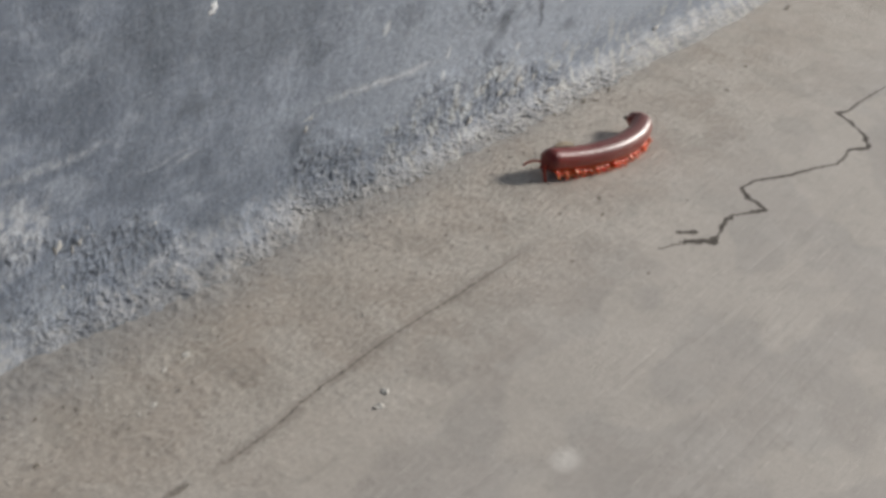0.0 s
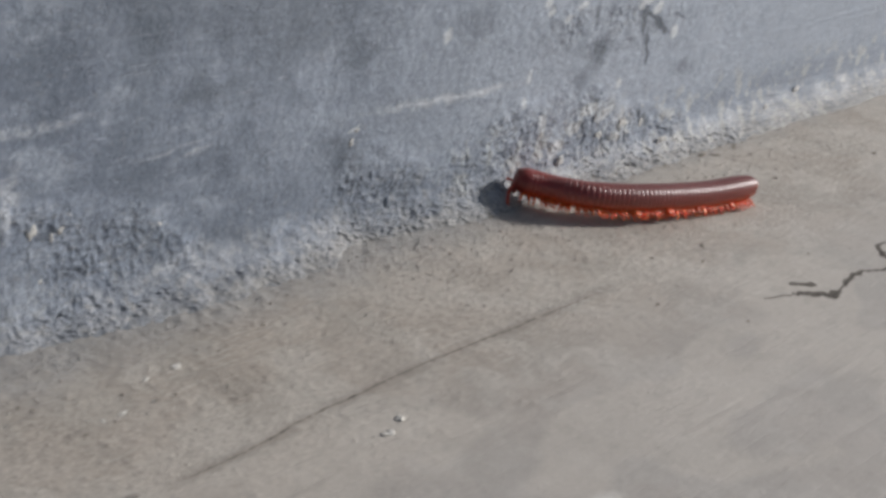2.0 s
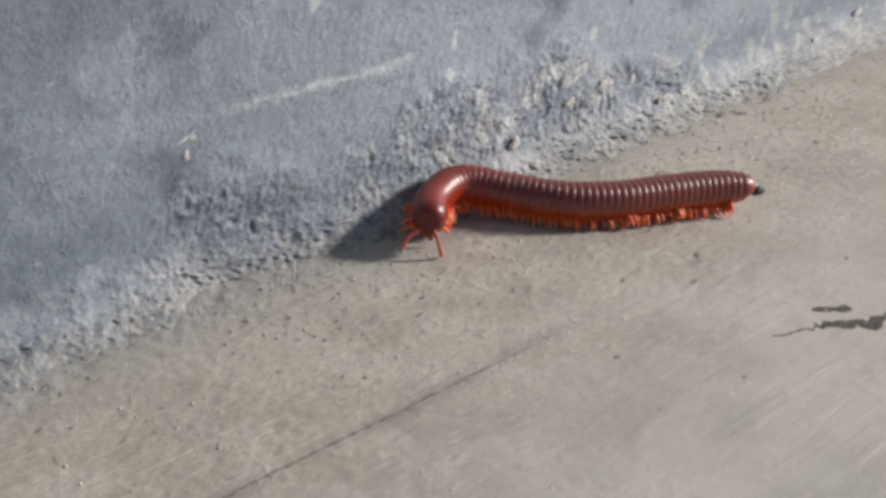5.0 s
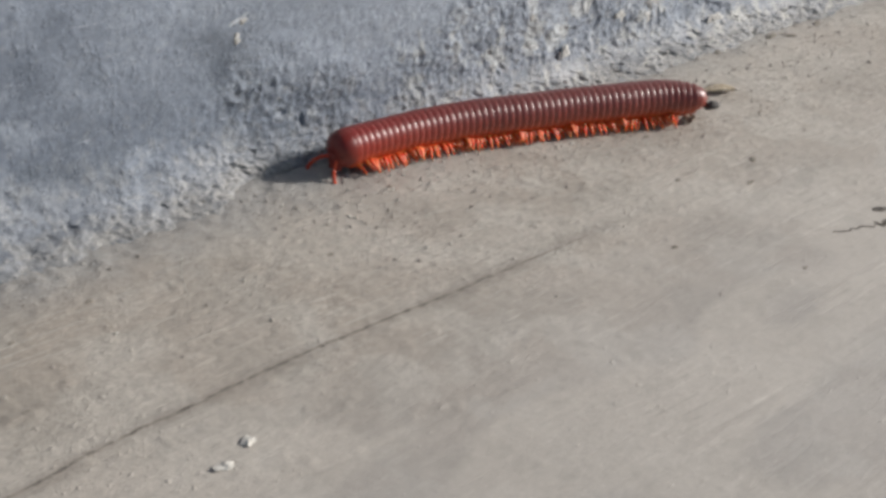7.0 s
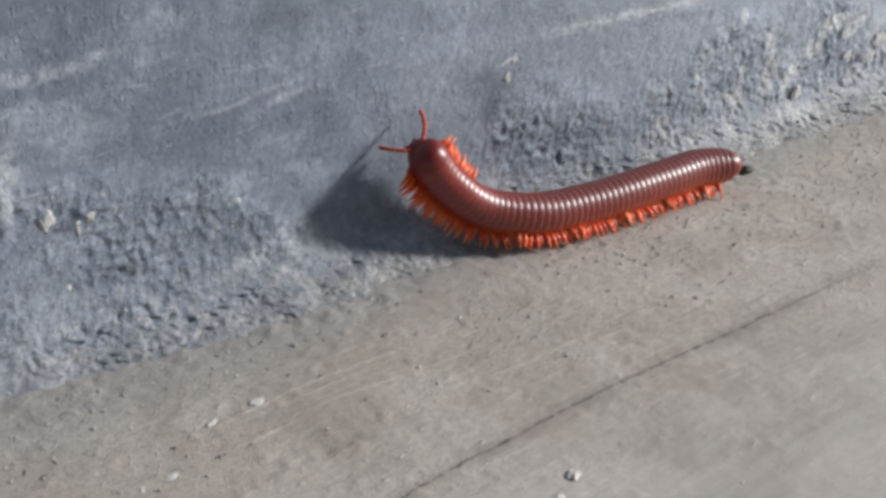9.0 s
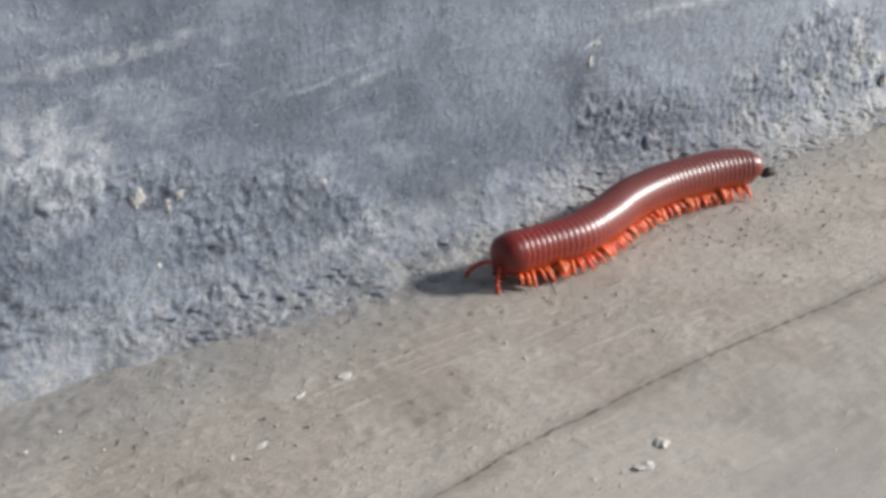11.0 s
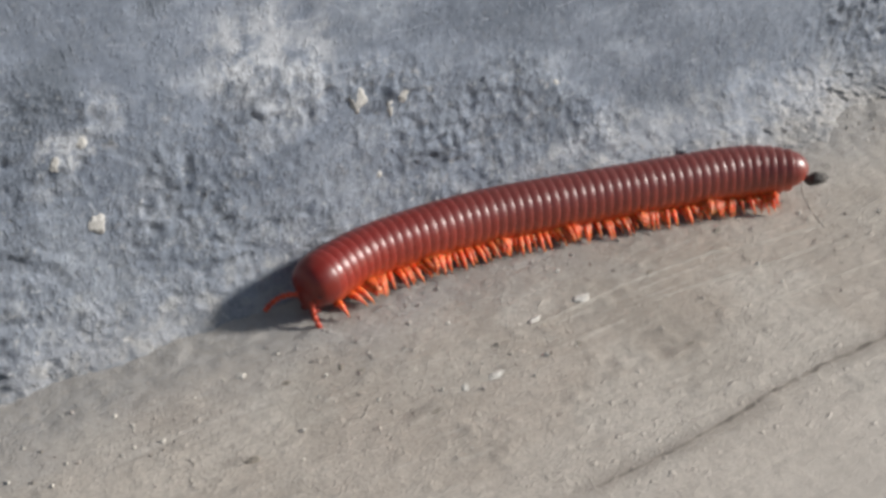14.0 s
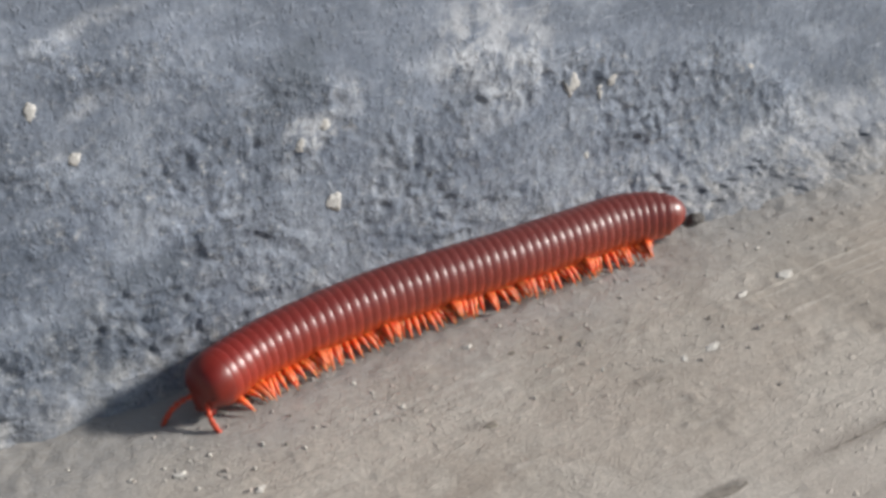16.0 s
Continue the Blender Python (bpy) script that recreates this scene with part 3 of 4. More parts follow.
def build_wall():
    xs = lines_between(-175, 140, 0.32, -6000, 6000)
    zs = lines_between(-1.0, 72, 0.32, -2.0, 2600)
    zs = np.concatenate([zs[(zs >= -2.0) & (zs < -0.35)], np.arange(-0.35, 4.0, 0.13), zs[zs > 4.05]])
    gx, gz = np.meshgrid(xs, zs)
    y = wall_y(gx, gz)
    front = np.stack([gx, y, gz], -1).reshape(-1, 3) * MM
    faces = sheet(xs, zs)
    # back and rim, 200 mm behind
    n = len(front)
    nu, nv = len(xs), len(zs)
    idx = np.arange(n).reshape(nv, nu)
    rim = np.concatenate([idx[0], idx[1:, -1], idx[-1, -2::-1], idx[-2:0:-1, 0]])
    back = front[rim].copy()
    back[:, 1] = 0.2
    k = np.arange(len(rim))
    side = np.stack([rim, n + k, n + np.roll(k, -1), np.roll(rim, -1)], -1)
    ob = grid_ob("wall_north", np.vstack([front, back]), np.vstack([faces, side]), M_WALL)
    rough, patch, gravel = wear_of(gx, gz)
    wear = ob.data.attributes.new("wear", "FLOAT", "POINT")
    wear.data.foreach_set("value", np.r_[np.maximum(rough * patch, gravel).ravel(), np.zeros(len(back))].astype(np.float32))
    lime = ob.data.attributes.new("lime", "FLOAT", "POINT")
    lime.data.foreach_set("value", np.r_[flaked(gx, gz).ravel(), np.zeros(len(back))].astype(np.float32))
    return tagged(ob, "blue-grey painted plaster wall with a rough crumbling foot and pale lime bloom", "wall", kind="structure")


def build_floor():
    xs = lines_between(-180, 225, 0.55, -60000, 60000)
    ys = lines_between(-120, 8, 0.42, -60000, 300)
    gx, gy = np.meshgrid(xs, ys)
    verts = np.stack([gx, gy, floor_z(gx, gy)], -1).reshape(-1, 3) * MM
    ob = grid_ob("floor", verts, sheet(xs, ys), M_FLOOR)
    return tagged(ob, "warm grey trowelled concrete floor with streaks, cracks and dust", "floor", kind="structure")


def ground(x, y):
    return float(floor_z(np.array([float(x)]), np.array([float(y)]))[0])


def face(x, z):
    return float(wall_y(np.array([float(x)]), np.array([float(z)]))[0])


rng = random.Random(4)


def lump(name, size, material, seed, detail=2, jag=0.28):
    """A broken crumb, its base at the origin; size in mm."""
    bm = bmesh.new()
    bmesh.ops.create_icosphere(bm, subdivisions=detail, radius=1.0)
    for v in bm.verts:
        k = 1 + jag * noise.noise(v.co * 1.3 + Vector((seed * 3.1, seed, 0))) + 0.5 * jag * noise.noise(v.co * 3.1 + Vector((seed, 0, seed)))
        v.co = Vector((v.co.x * size[0], v.co.y * size[1], max(v.co.z, -0.45) * size[2])) * (k * 0.5 * MM)
    low = min(v.co.z for v in bm.verts)
    for v in bm.verts:
        v.co.z -= low
    return part(name, bm, material, None)


def strip(name, points, width, material, lift=0.06, seed=0, jag=0.22):
    """A ragged dirt-filled crack along points on the floor (mm), with a raised lip on both sides."""
    rr = random.Random(seed)
    pts = []
    for (ax, ay), (bx, by) in zip(points, points[1:]):
        n = max(2, int(math.hypot(bx - ax, by - ay) / 0.9))
        for k in range(n):
            u = k / n
            pts.append((ax + (bx - ax) * u + rr.uniform(-jag, jag), ay + (by - ay) * u + rr.uniform(-jag, jag)))
    pts.append(points[-1])
    verts, faces = [], []
    for k, (px, py) in enumerate(pts):
        qx, qy = pts[min(k + 1, len(pts) - 1)]
        ox, oy = pts[max(k - 1, 0)]
        d = math.hypot(qx - ox, qy - oy) or 1
        nx, ny = -(qy - oy) / d, (qx - ox) / d
        u = k / (len(pts) - 1)
        w = width * (0.35 + 0.65 * min(1, 6 * u, 6 * (1 - u))) * (0.7 + 0.6 * rr.random()) / 2
        for side, up in ((-1.0, -0.05), (-0.5, lift), (0.5, lift), (1.0, -0.05)):
            vx, vy = px + nx * w * side, py + ny * w * side
            verts.append(Vector((vx, vy, ground(vx, vy) + up)) * MM)
        if k:
            b = 4 * k
            for j in range(3):
                faces.append((b - 4 + j, b + j, b + j + 1, b - 3 + j))
    return mesh_ob(name, verts, faces, material, True)


# ---- the place ----
build_wall()
build_floor()
CRACK = [(60, -69.6), (65.5, -71.2), (69, -73), (72.5, -75.2), (76, -78), (83, -77), (88, -75.8), (95, -76), (100, -78.8), (106, -81), (107, -78), (107.5, -75), (112, -71), (120, -72.2), (126, -75), (133, -78), (143, -81),
         (153, -85), (161, -85), (167, -84), (174, -88), (182, -84), (185, -80), (188, -76), (190, -72), (195, -74), (205, -74), (218, -75), (229, -76)]
tagged(strip("floor_crack", CRACK[2:], 0.95, M_CRACK, seed=1, jag=0.3), "dark jagged crack in the concrete floor", "crack", kind="structure")
for n, (pts, w, label) in enumerate((
    ([(68.2, -72), (71, -73.6), (76, -77.6), (80, -77.8)], 2.7, "wide dirt-filled end of the floor crack"), ([(72, -69.2), (74, -70.4), (77.5, -73)], 2.1, "short dirt-filled branch of the floor crack"),
    (CRACK[5:8], 1.7, "dirt-filled bend of the floor crack"), (CRACK[8:13], 2.2, "dirt-filled bend of the floor crack"), (CRACK[13:17], 1.2, "dirt-filled bend of the floor crack"),
    (CRACK[19:23], 2.0, "dirt-filled bend of the floor crack"), (CRACK[22:26], 1.9, "dirt-filled bend of the floor crack"), (CRACK[:3], 0.5, "hair-thin start of the floor crack"),
)):
    tagged(strip("floor_crack", pts, w, M_CRACK, seed=n + 2, jag=0.5), label, "crack", kind="structure")
JOINT = [(-81, -48.3), (-74, -48.3), (-65.5, -48), (-57.5, -47), (-48.5, -46.3), (-43, -46.5), (-35, -46.1), (-23, -45.8), (-10, -46.2), (1, -46.8), (13, -47.1), (27, -47.4)]
tagged(strip("floor_joint", JOINT, 0.8, M_JOINT, lift=0.02, seed=3, jag=0.14), "thin dark straight trowel line in the concrete", "joint", kind="structure")
for pts, w in (([(-122.8, -43.3), (-119.6, -44.3), (-116.6, -45.0)], 1.7), ([(-95.5, -46.9), (-92.9, -47.2), (-89.5, -47.5)], 1.5)):
    tagged(strip("floor_joint", pts, w, M_JOINT, lift=0.03, seed=int(-pts[0][0])), "short dark dash of the trowel line in the concrete", "joint", kind="structure")

for n, (pts, w) in enumerate((
    ([(28, -43), (42, -41.2), (58.7, -41.3), (75, -41), (99.8, -42.7)], 0.7), ([(55, -44.5), (72.7, -45), (89.8, -48)], 0.6),
    ([(-23.6, -28), (-12.6, -28.9), (-4.4, -28.4), (8.2, -29.4)], 0.6), ([(-70, -23.5), (-56.3, -22.4), (-43.5, -22.8), (-38.9, -24.2), (-30.8, -25.3), (-22.3, -26.3)], 0.65),
    ([(-83.7, -27.9), (-76.2, -28.6)], 0.7), ([(-55.7, -26.5), (-44, -28), (-30, -29.2)], 0.6), ([(72.6, -53), (82.2, -51)], 0.5), ([(-8, -36), (12, -36.5), (30, -35.5)], 0.45), ([(-48, -34), (-30, -35.2), (-14, -35.5)], 0.5),
)):
    tagged(strip("floor_ridge", pts, w * 0.8, M_RIDGE, lift=0.045, seed=n + 40, jag=0.12), "thin pale ridge left by the trowel in the concrete", "ridge", kind="structure")


def on_floor(name, x, y, size, material, label, category, seed, turn=0.0):
    ob = lump(name, (size[0], size[1], size[2] * 0.7), material, seed, 2, 0.65)
    ob.data.polygons.foreach_set("use_smooth", [False] * len(ob.data.polygons))
    ob.matrix_world = Matrix.Translation(Vector((x, y, ground(x, y) - 0.08)) * MM) @ pose(0, 0, 0, 0, 0, turn)
    return tagged(ob, label, category)


for n, (x, y, sx, sy, sz, turn) in enumerate(((-40.5, -56.0, 2.1, 1.5, 0.9, 20), (-45.3, -58.0, 2.4, 1.5, 0.8, -15), (-62.0, -22.0, 2.2, 1.3, 0.8, 10), (-68.8, -22.4, 1.9, 1.0, 0.5, 30),
                                             (-78.0, -28.3, 2.3, 1.1, 0.4, 12), (-81.9, -28.3, 1.4, 0.7, 0.4, 70), (-100.3, -13.4, 1.1, 0.9, 0.7, 0), (-129.4, -22.1, 1.2, 0.9, 0.6, 40), (-135.2, -15.8, 1.2, 1.0, 0.6, 10), (49.0, -25.1, 1.0, 0.8, 0.5, 0))):
    tagged(on_floor("lime_crumb", x, y, (sx, sy, sz), M_CRUMB, "small off-white lime crumb lying on the concrete", "crumb", n, turn), group="lime crumbs on the floor")
SPECKS_NEAR = [
    (63.1, -51.8, 2.2, 0.7, 0.3, 8), (90.7, -63.6, 1.2, 0.7, 0.3, 30), (47.5, -73.2, 1.1, 0.8, 0.3, 0), (-39.3, -19.4, 1.2, 0.7, 0.4, 15), (-6, -28.9, 1.6, 0.6, 0.3, 10),
    (23.4, -40.4, 1.8, 0.6, 0.2, 5), (53.6, -44.3, 1.1, 0.7, 0.4, 0), (14.3, -18.6, 0.9, 0.6, 0.3, 20), (-57.6, -35.7, 1.0, 0.8, 0.3, 0), (-67.5, -28.7, 1.0, 0.7, 0.3, 10),
    (-52.2, -22.1, 1.1, 0.6, 0.3, 25), (61.7, -30.9, 1.4, 0.6, 0.3, 5), (-105.3, -26.4, 1.4, 0.8, 0.4, 5), (-86.4, -29.9, 1.9, 0.8, 0.2, 0),
]
SPECKS_FAR = [
    (70.3, -47.0, 1.9, 1.0, 0.5, 20), (102.5, -14.8, 2.0, 1.2, 0.6, 0), (36.2, -57.7, 1.1, 0.8, 0.4, 0), (36, -11.4, 2.0, 1.1, 0.8, 0), (-89.3, -19.7, 1.1, 0.7, 0.3, 0),
    (-90.8, -18.0, 1.0, 0.6, 0.3, 50), (119, -15.8, 3.8, 1.4, 0.8, 10), (122.5, -17.8, 2.4, 1.0, 0.7, -30), (133.5, -16.8, 3.6, 1.0, 0.7, 20), (170, -41, 1.8, 1.0, 0.5, 0),
    (195, -37, 2.4, 1.2, 0.5, 20), (-96.9, -17.1, 0.9, 0.6, 0.3, 0), (264, -25, 8, 1.6, 0.8, 8),
]
for n, (x, y, sx, sy, sz, turn) in enumerate(SPECKS_NEAR + SPECKS_FAR):
    tagged(on_floor("soil_speck", x, y, (sx, sy, sz), M_SOIL, "dark brown speck of soil on the concrete", "soil speck", n + 30, turn), group="soil specks on the floor")


def leaf_bit(x, y, length, width, turn, lift, seed, label):
    """A dry curled scrap of leaf, with thickness."""
    verts, faces, nu, nv = [], [], 9, 5
    rr = random.Random(seed)
    for top in (1, 0):
        for i in range(nu):
            u = i / (nu - 1)
            w = width * (math.sin(math.pi * min(1, u * 0.92 + 0.06)) ** 0.7) * (1 + 0.15 * rr.uniform(-1, 1) * top)
            for j in range(nv):
                v = j / (nv - 1) - 0.5
                verts.append(Vector(((u - 0.5) * length, v * w, lift + 1.6 * v * v * width * 0.4 + 0.5 * math.sin(u * 3.1) + 0.16 * top)) * MM)
    half = nu * nv
    for i in range(nu - 1):
        for j in range(nv - 1):
            a = i * nv + j
            faces += [(a, a + nv, a + nv + 1, a + 1), (half + a, half + a + 1, half + a + nv + 1, half + a + nv)]
    for i in range(nu - 1):
        for j in (0, nv - 1):
            a = i * nv + j
            faces.append((a, a + nv, half + a + nv, half + a))
    ob = mesh_ob("leaf_scrap", verts, faces, M_LEAF)
    ob.matrix_world = Matrix.Translation(Vector((x, y, ground(x, y))) * MM) @ pose(0, 0, 0, 0, 0, turn)
    return tagged(ob, label, "leaf scrap")


leaf_bit(87.4, -26.7, 6.5, 2.6, -24, 0.1, 1, "curled dry tan leaf scrap on the concrete")
leaf_bit(72.7, -31.2, 3.4, 2.2, 35, 0.1, 2, "small crumpled brown leaf scrap on the concrete")


def fibre(points, thick, label):
    """A thin curved fibre lying on the floor."""
    verts, faces, ring = [], [], 6
    for k, (x, y) in enumerate(points):
        for j in range(ring):
            a = 2 * math.pi * j / ring
            verts.append(Vector((x + thick * math.cos(a), y, ground(x, y) - 0.02 + thick * (1 + math.sin(a)))) * MM)
        if k:
            for j in range(ring):
                faces.append(((k - 1) * ring + j, (k - 1) * ring + (j + 1) % ring, k * ring + (j + 1) % ring, k * ring + j))
    return tagged(mesh_ob("fibre", verts, faces, M_HAIR), label, "fibre")


fibre([(-23.0 - 5.2 * u - 0.7 * math.sin(3.1 * u), -17.0 - 9.2 * u) for u in np.linspace(0, 1, 14)], 0.045, "thin pale curved fibre on the concrete")
fibre([(1.0 + 2.6 * math.sin(1.6 * u), -15.6 - 10.4 * u) for u in np.linspace(0, 1, 14)], 0.028, "hair-thin pale bent fibre on the concrete")


def wall_chip(x, z, w, h, seed, paint=None):
    """A patch of bare lime where the paint has come off: an uneven raised flake on the wall's face."""
    ob = lump("lime_chip", (w * 0.85, h * 0.85, 0.09), paint or M_CHIP, seed, 3, 0.7)
    y = sum(face(x + dx, z + dz) for dx in (-0.4, 0, 0.4) for dz in (-0.4, 0, 0.4)) / 9
    ob.matrix_world = Matrix.Translation(Vector((x, y + 0.02, z)) * MM) @ pose(0, 0, 0, 90, 0, 0)
    return tagged(ob, "pale lime chip showing through the wall's grey paint", "lime chip", "lime chips on the wall")


for n, (x, z, w, h) in enumerate(((-77.5, 20.7, 2.4, 3.2), (-71.7, 20.0, 1.5, 2.4), (-73.4, 18.8, 1.0, 2.2), (-108.9, 15.3, 2.0, 2.6), (-50.1, 15.2, 1.1, 1.2), (-1.8, 21.9, 1.5, 2.0), (-0.6, 24.6, 1.8, 1.0),
                                  (-138.9, 35, 1.4, 2.0), (-135.7, 29, 1.3, 1.6), (-109.2, 24.8, 1.9, 1.3), (-112.1, 23.2, 1.5, 1.7), (66, 5, 3.0, 4.4), (90.4, 10.7, 4.6, 4.0), (88.7, 7.7, 2.6, 2.6), (107.4, 3.6, 4.6, 4.2), (81.3, 9.3, 3.4, 2.8), (98.7, 9.5, 1.8, 4.0), (178, 5.5, 4.0, 3.6), (160, 4, 3, 2.6), (58, 14, 1.5, 1.5), (-75.3, 10.6, 0.9, 0.9))):
    wall_chip(x, z, w, h, n + 60)
wall_chip(-40.5, 61, 2.6, 3.0, 44, M_WHITE)


def scatter_grit():
    """Fine grit over the floor, thicker towards the wall: too small to count."""
    rr = random.Random(11)
    verts, faces = [], []
    for k in range(5200):
        if k % 2:
            x, y = rr.uniform(-5, 150), -10 - abs(rr.gauss(0, 1)) * 18
        else:
            x = rr.uniform(-150, 190)
            y = -9.0 - abs(rr.gauss(0, 1)) * 22 if rr.random() < 0.75 else -9 - rr.random() * 8
        s = (0.06 + 0.26 * rr.random() ** 6) * (1.0 if y > -38 else 0.6)
        c = Vector((x, y, ground(x, y) + 0.3 * s))
        b = len(verts)
        for d in ((1, 0, 0), (-1, 0, 0), (0, 1, 0), (0, -1, 0), (0, 0, 1), (0, 0, -1)):
            verts.append((c + Vector(d) * s * rr.uniform(0.6, 1.3)) * MM)
        for t in ((0, 2, 4), (2, 1, 4), (1, 3, 4), (3, 0, 4), (2, 0, 5), (1, 2, 5), (3, 1, 5), (0, 3, 5)):
            faces.append(tuple(b + i for i in t))
    ob = mesh_ob("floor_grit", verts, faces, M_GRIT, False)
    return tagged(ob, "loose fine sandy grit scattered on the concrete", "grit", kind="stuff")


scatter_grit()

# ---- the millipede ----
RADIUS, RINGS = 3.2, 54
millipede = tagged(new("millipede"), "glossy red-brown millipede with orange-red legs crawling along the wall", "millipede")
millipede.empty_display_size = 0.01


def turned(profile, sides=28, keel=1.0):
    """A bmesh of revolution about x; profile of (x, radius) in mm; the underside drawn down by keel."""
    bm = bmesh.new()
    rows = []
    for px, pr in profile:
        if pr < 1e-4:
            rows.append([bm.verts.new((px * MM, 0, 0))])
        else:
            rows.append([bm.verts.new((px * MM, pr * MM * math.cos(a), pr * MM * math.sin(a) * (keel if math.sin(a) < 0 else 1.0))) for a in (2 * math.pi * k / sides for k in range(sides))])
    for a, b in zip(rows, rows[1:]):
        for k in range(sides):
            n = (k + 1) % sides
            if len(a) == 1:
                bm.faces.new((a[0], b[k], b[n]))
            elif len(b) == 1:
                bm.faces.new((a[k], b[0], a[n]))
            else:
                bm.faces.new((a[k], b[k], b[n], a[n]))
    bmesh.ops.recalc_face_normals(bm, faces=bm.faces)
    return bm


def ring_profile(r):
    """Front half slips under the ring before it; the back is rounded off to the groove behind."""
    shape = [(0.95, 0.92), (0.75, 0.957), (0.62, 0.972), (0.5, 0.980), (0.4, 0.986), (0.3, 0.991), (0.2, 0.9952), (0.1, 0.998), (0.0, 0.9996), (-0.1, 1.0), (-0.2, 0.9992), (-0.3, 0.9968),
             (-0.38, 0.993), (-0.45, 0.987), (-0.51, 0.978), (-0.56, 0.967), (-0.5, 0.93)]
    return [(x, r * k) for x, k in shape]


def leg_mesh(side, long):
    """A jointed leg, hip at the origin, reaching out to one side and down."""
    path = [(0, 0, 0), (0.04, 1.05, 0.22), (0.07, 2.30, 0.42), (0.05, 3.35, 0.22), (-0.03, 4.15, -0.34), (-0.10, 4.72, -0.98), (-0.16, 4.98, -1.46)]
    path = [(a, b * long, c * long) for a, b, c in path]
    thick = [0.44, 0.50, 0.50, 0.42, 0.25, 0.13, 0.035]
    fine_path, fine_r = [], []
    for k in range(len(path) - 1):
        for u, swell in ((0.0, 0.84), (0.5, 1.1)):
            fine_path.append([a + (b - a) * u for a, b in zip(path[k], path[k + 1])])
            fine_r.append((thick[k] + (thick[k + 1] - thick[k]) * u) * swell)
    fine_path.append(path[-1])
    fine_r.append(thick[-1])
    verts, faces, n = [], [], 7
    for k, p in enumerate(fine_path):
        q, o = fine_path[min(k + 1, len(fine_path) - 1)], fine_path[max(k - 1, 0)]
        d = Vector([a - b for a, b in zip(q, o)]).normalized()
        e = Vector((1, 0, 0))
        e = (e - d * e.dot(d)).normalized()
        f = d.cross(e)
        for j in range(n):
            a = 2 * math.pi * j / n
            v = Vector(p) + (e * math.cos(a) + f * math.sin(a)) * fine_r[k]
            verts.append(Vector((v.x, v.y * side, v.z)) * MM)
        if k:
            for j in range(n):
                quad = ((k - 1) * n + j, (k - 1) * n + (j + 1) % n, k * n + (j + 1) % n, k * n + j)
                faces.append(quad if side > 0 else quad[::-1])
    faces.append(tuple((len(fine_path) - 1) * n + j for j in range(n)))
    me = bpy.data.meshes.new("leg")
    me.from_pydata([tuple(v) for v in verts], [], faces)
    me.polygons.foreach_set("use_smooth", [True] * len(me.polygons))
    me.materials.append(M_LEG)
    return me


LEG = {(side, k): leg_mesh(side, long) for side in (1, -1) for k, long in enumerate((0.79, 0.73, 0.83))}
legs = []       # (object, hip, side, number along the body)


def add_legs(holder, at, first):
    for k, x in enumerate(at):
        for side in (1, -1):
            ob = new("leg", LEG[side, (first + k + (side > 0)) * 7 % 3])
            ob.parent = holder
            legs.append((ob, (x, 0.5 * side, -2.85), side, first + k, holder.name))


rings = []
r_data = {}
for i in range(RINGS):
    u = i / (RINGS - 1)
    r = RADIUS * float(np.interp(i, [0, 3, 6, 12, 20, RINGS - 7, RINGS - 5, RINGS - 3, RINGS - 2, RINGS - 1], [0.965, 0.935, 0.93, 0.97, 1.0, 1.0, 0.985, 0.93, 0.875, 0.79]))
    key = (round(float(r), 2), min(5, i // 4))
    if key not in r_data:
        ob = part("ring", turned(ring_profile(key[0]), 28, 1.13), SKINS[key[1]], millipede)
        r_data[key] = ob.data
    else:
        ob = new("ring", r_data[key])
        ob.parent = millipede
    rings.append(ob)
    add_legs(ob, (0.0,) if i < 3 else (0.27, -0.30) if i < RINGS - 2 else (), 2 * i)

# collar and head
collum = part("collum", turned([(2.2, 0.0), (2.17, 0.8), (2.08, 1.4), (1.9, 1.95), (1.55, 2.42), (1.05, 2.7), (0.4, 2.94), (-0.3, 3.03), (-0.95, 3.03), (-1.05, 2.95), (-1.06, 2.6)]), M_FRONT, millipede, "smooth domed dark red collar behind the head")


def head_mesh():
    bm = bmesh.new()
    bmesh.ops.create_uvsphere(bm, u_segments=28, v_segments=18, radius=1.0)
    for v in bm.verts:
        x, y, z = v.co
        k = 1 + 0.10 * max(0, -z) * (x > 0)
        v.co = Vector((x * 1.75 * k, y * 2.15, z * 2.05)) * MM
        if z < -0.5:
            v.co.x += 0.25 * MM * (-z)
        v.co.z -= 0.0009 * max(0, x) ** 2
    return bm


head = part("head", head_mesh(), M_FRONT, millipede, "rounded dark red head")


def antenna_mesh(side):
    """Seven bead-like joints, curving out and down."""
    bm = bmesh.new()
    p, way = Vector((0, 0, 0)), Vector((0.86, 0.50 * side, -0.05)).normalized()
    for k in range(7):
        size = 0.78 if k < 6 else 0.42
        m = Matrix.Translation((p + way * size / 2) * MM) @ way.to_track_quat("X", "Z").to_matrix().to_4x4() @ Matrix.Diagonal((size * 0.62 * MM, 0.33 * MM, 0.33 * MM, 1))
        bmesh.ops.create_uvsphere(bm, u_segments=10, v_segments=8, radius=1.0, matrix=m)
        p = p + way * size
        way = (way + Vector((-0.02, -0.03 * side, -0.20))).normalized()
    return bm


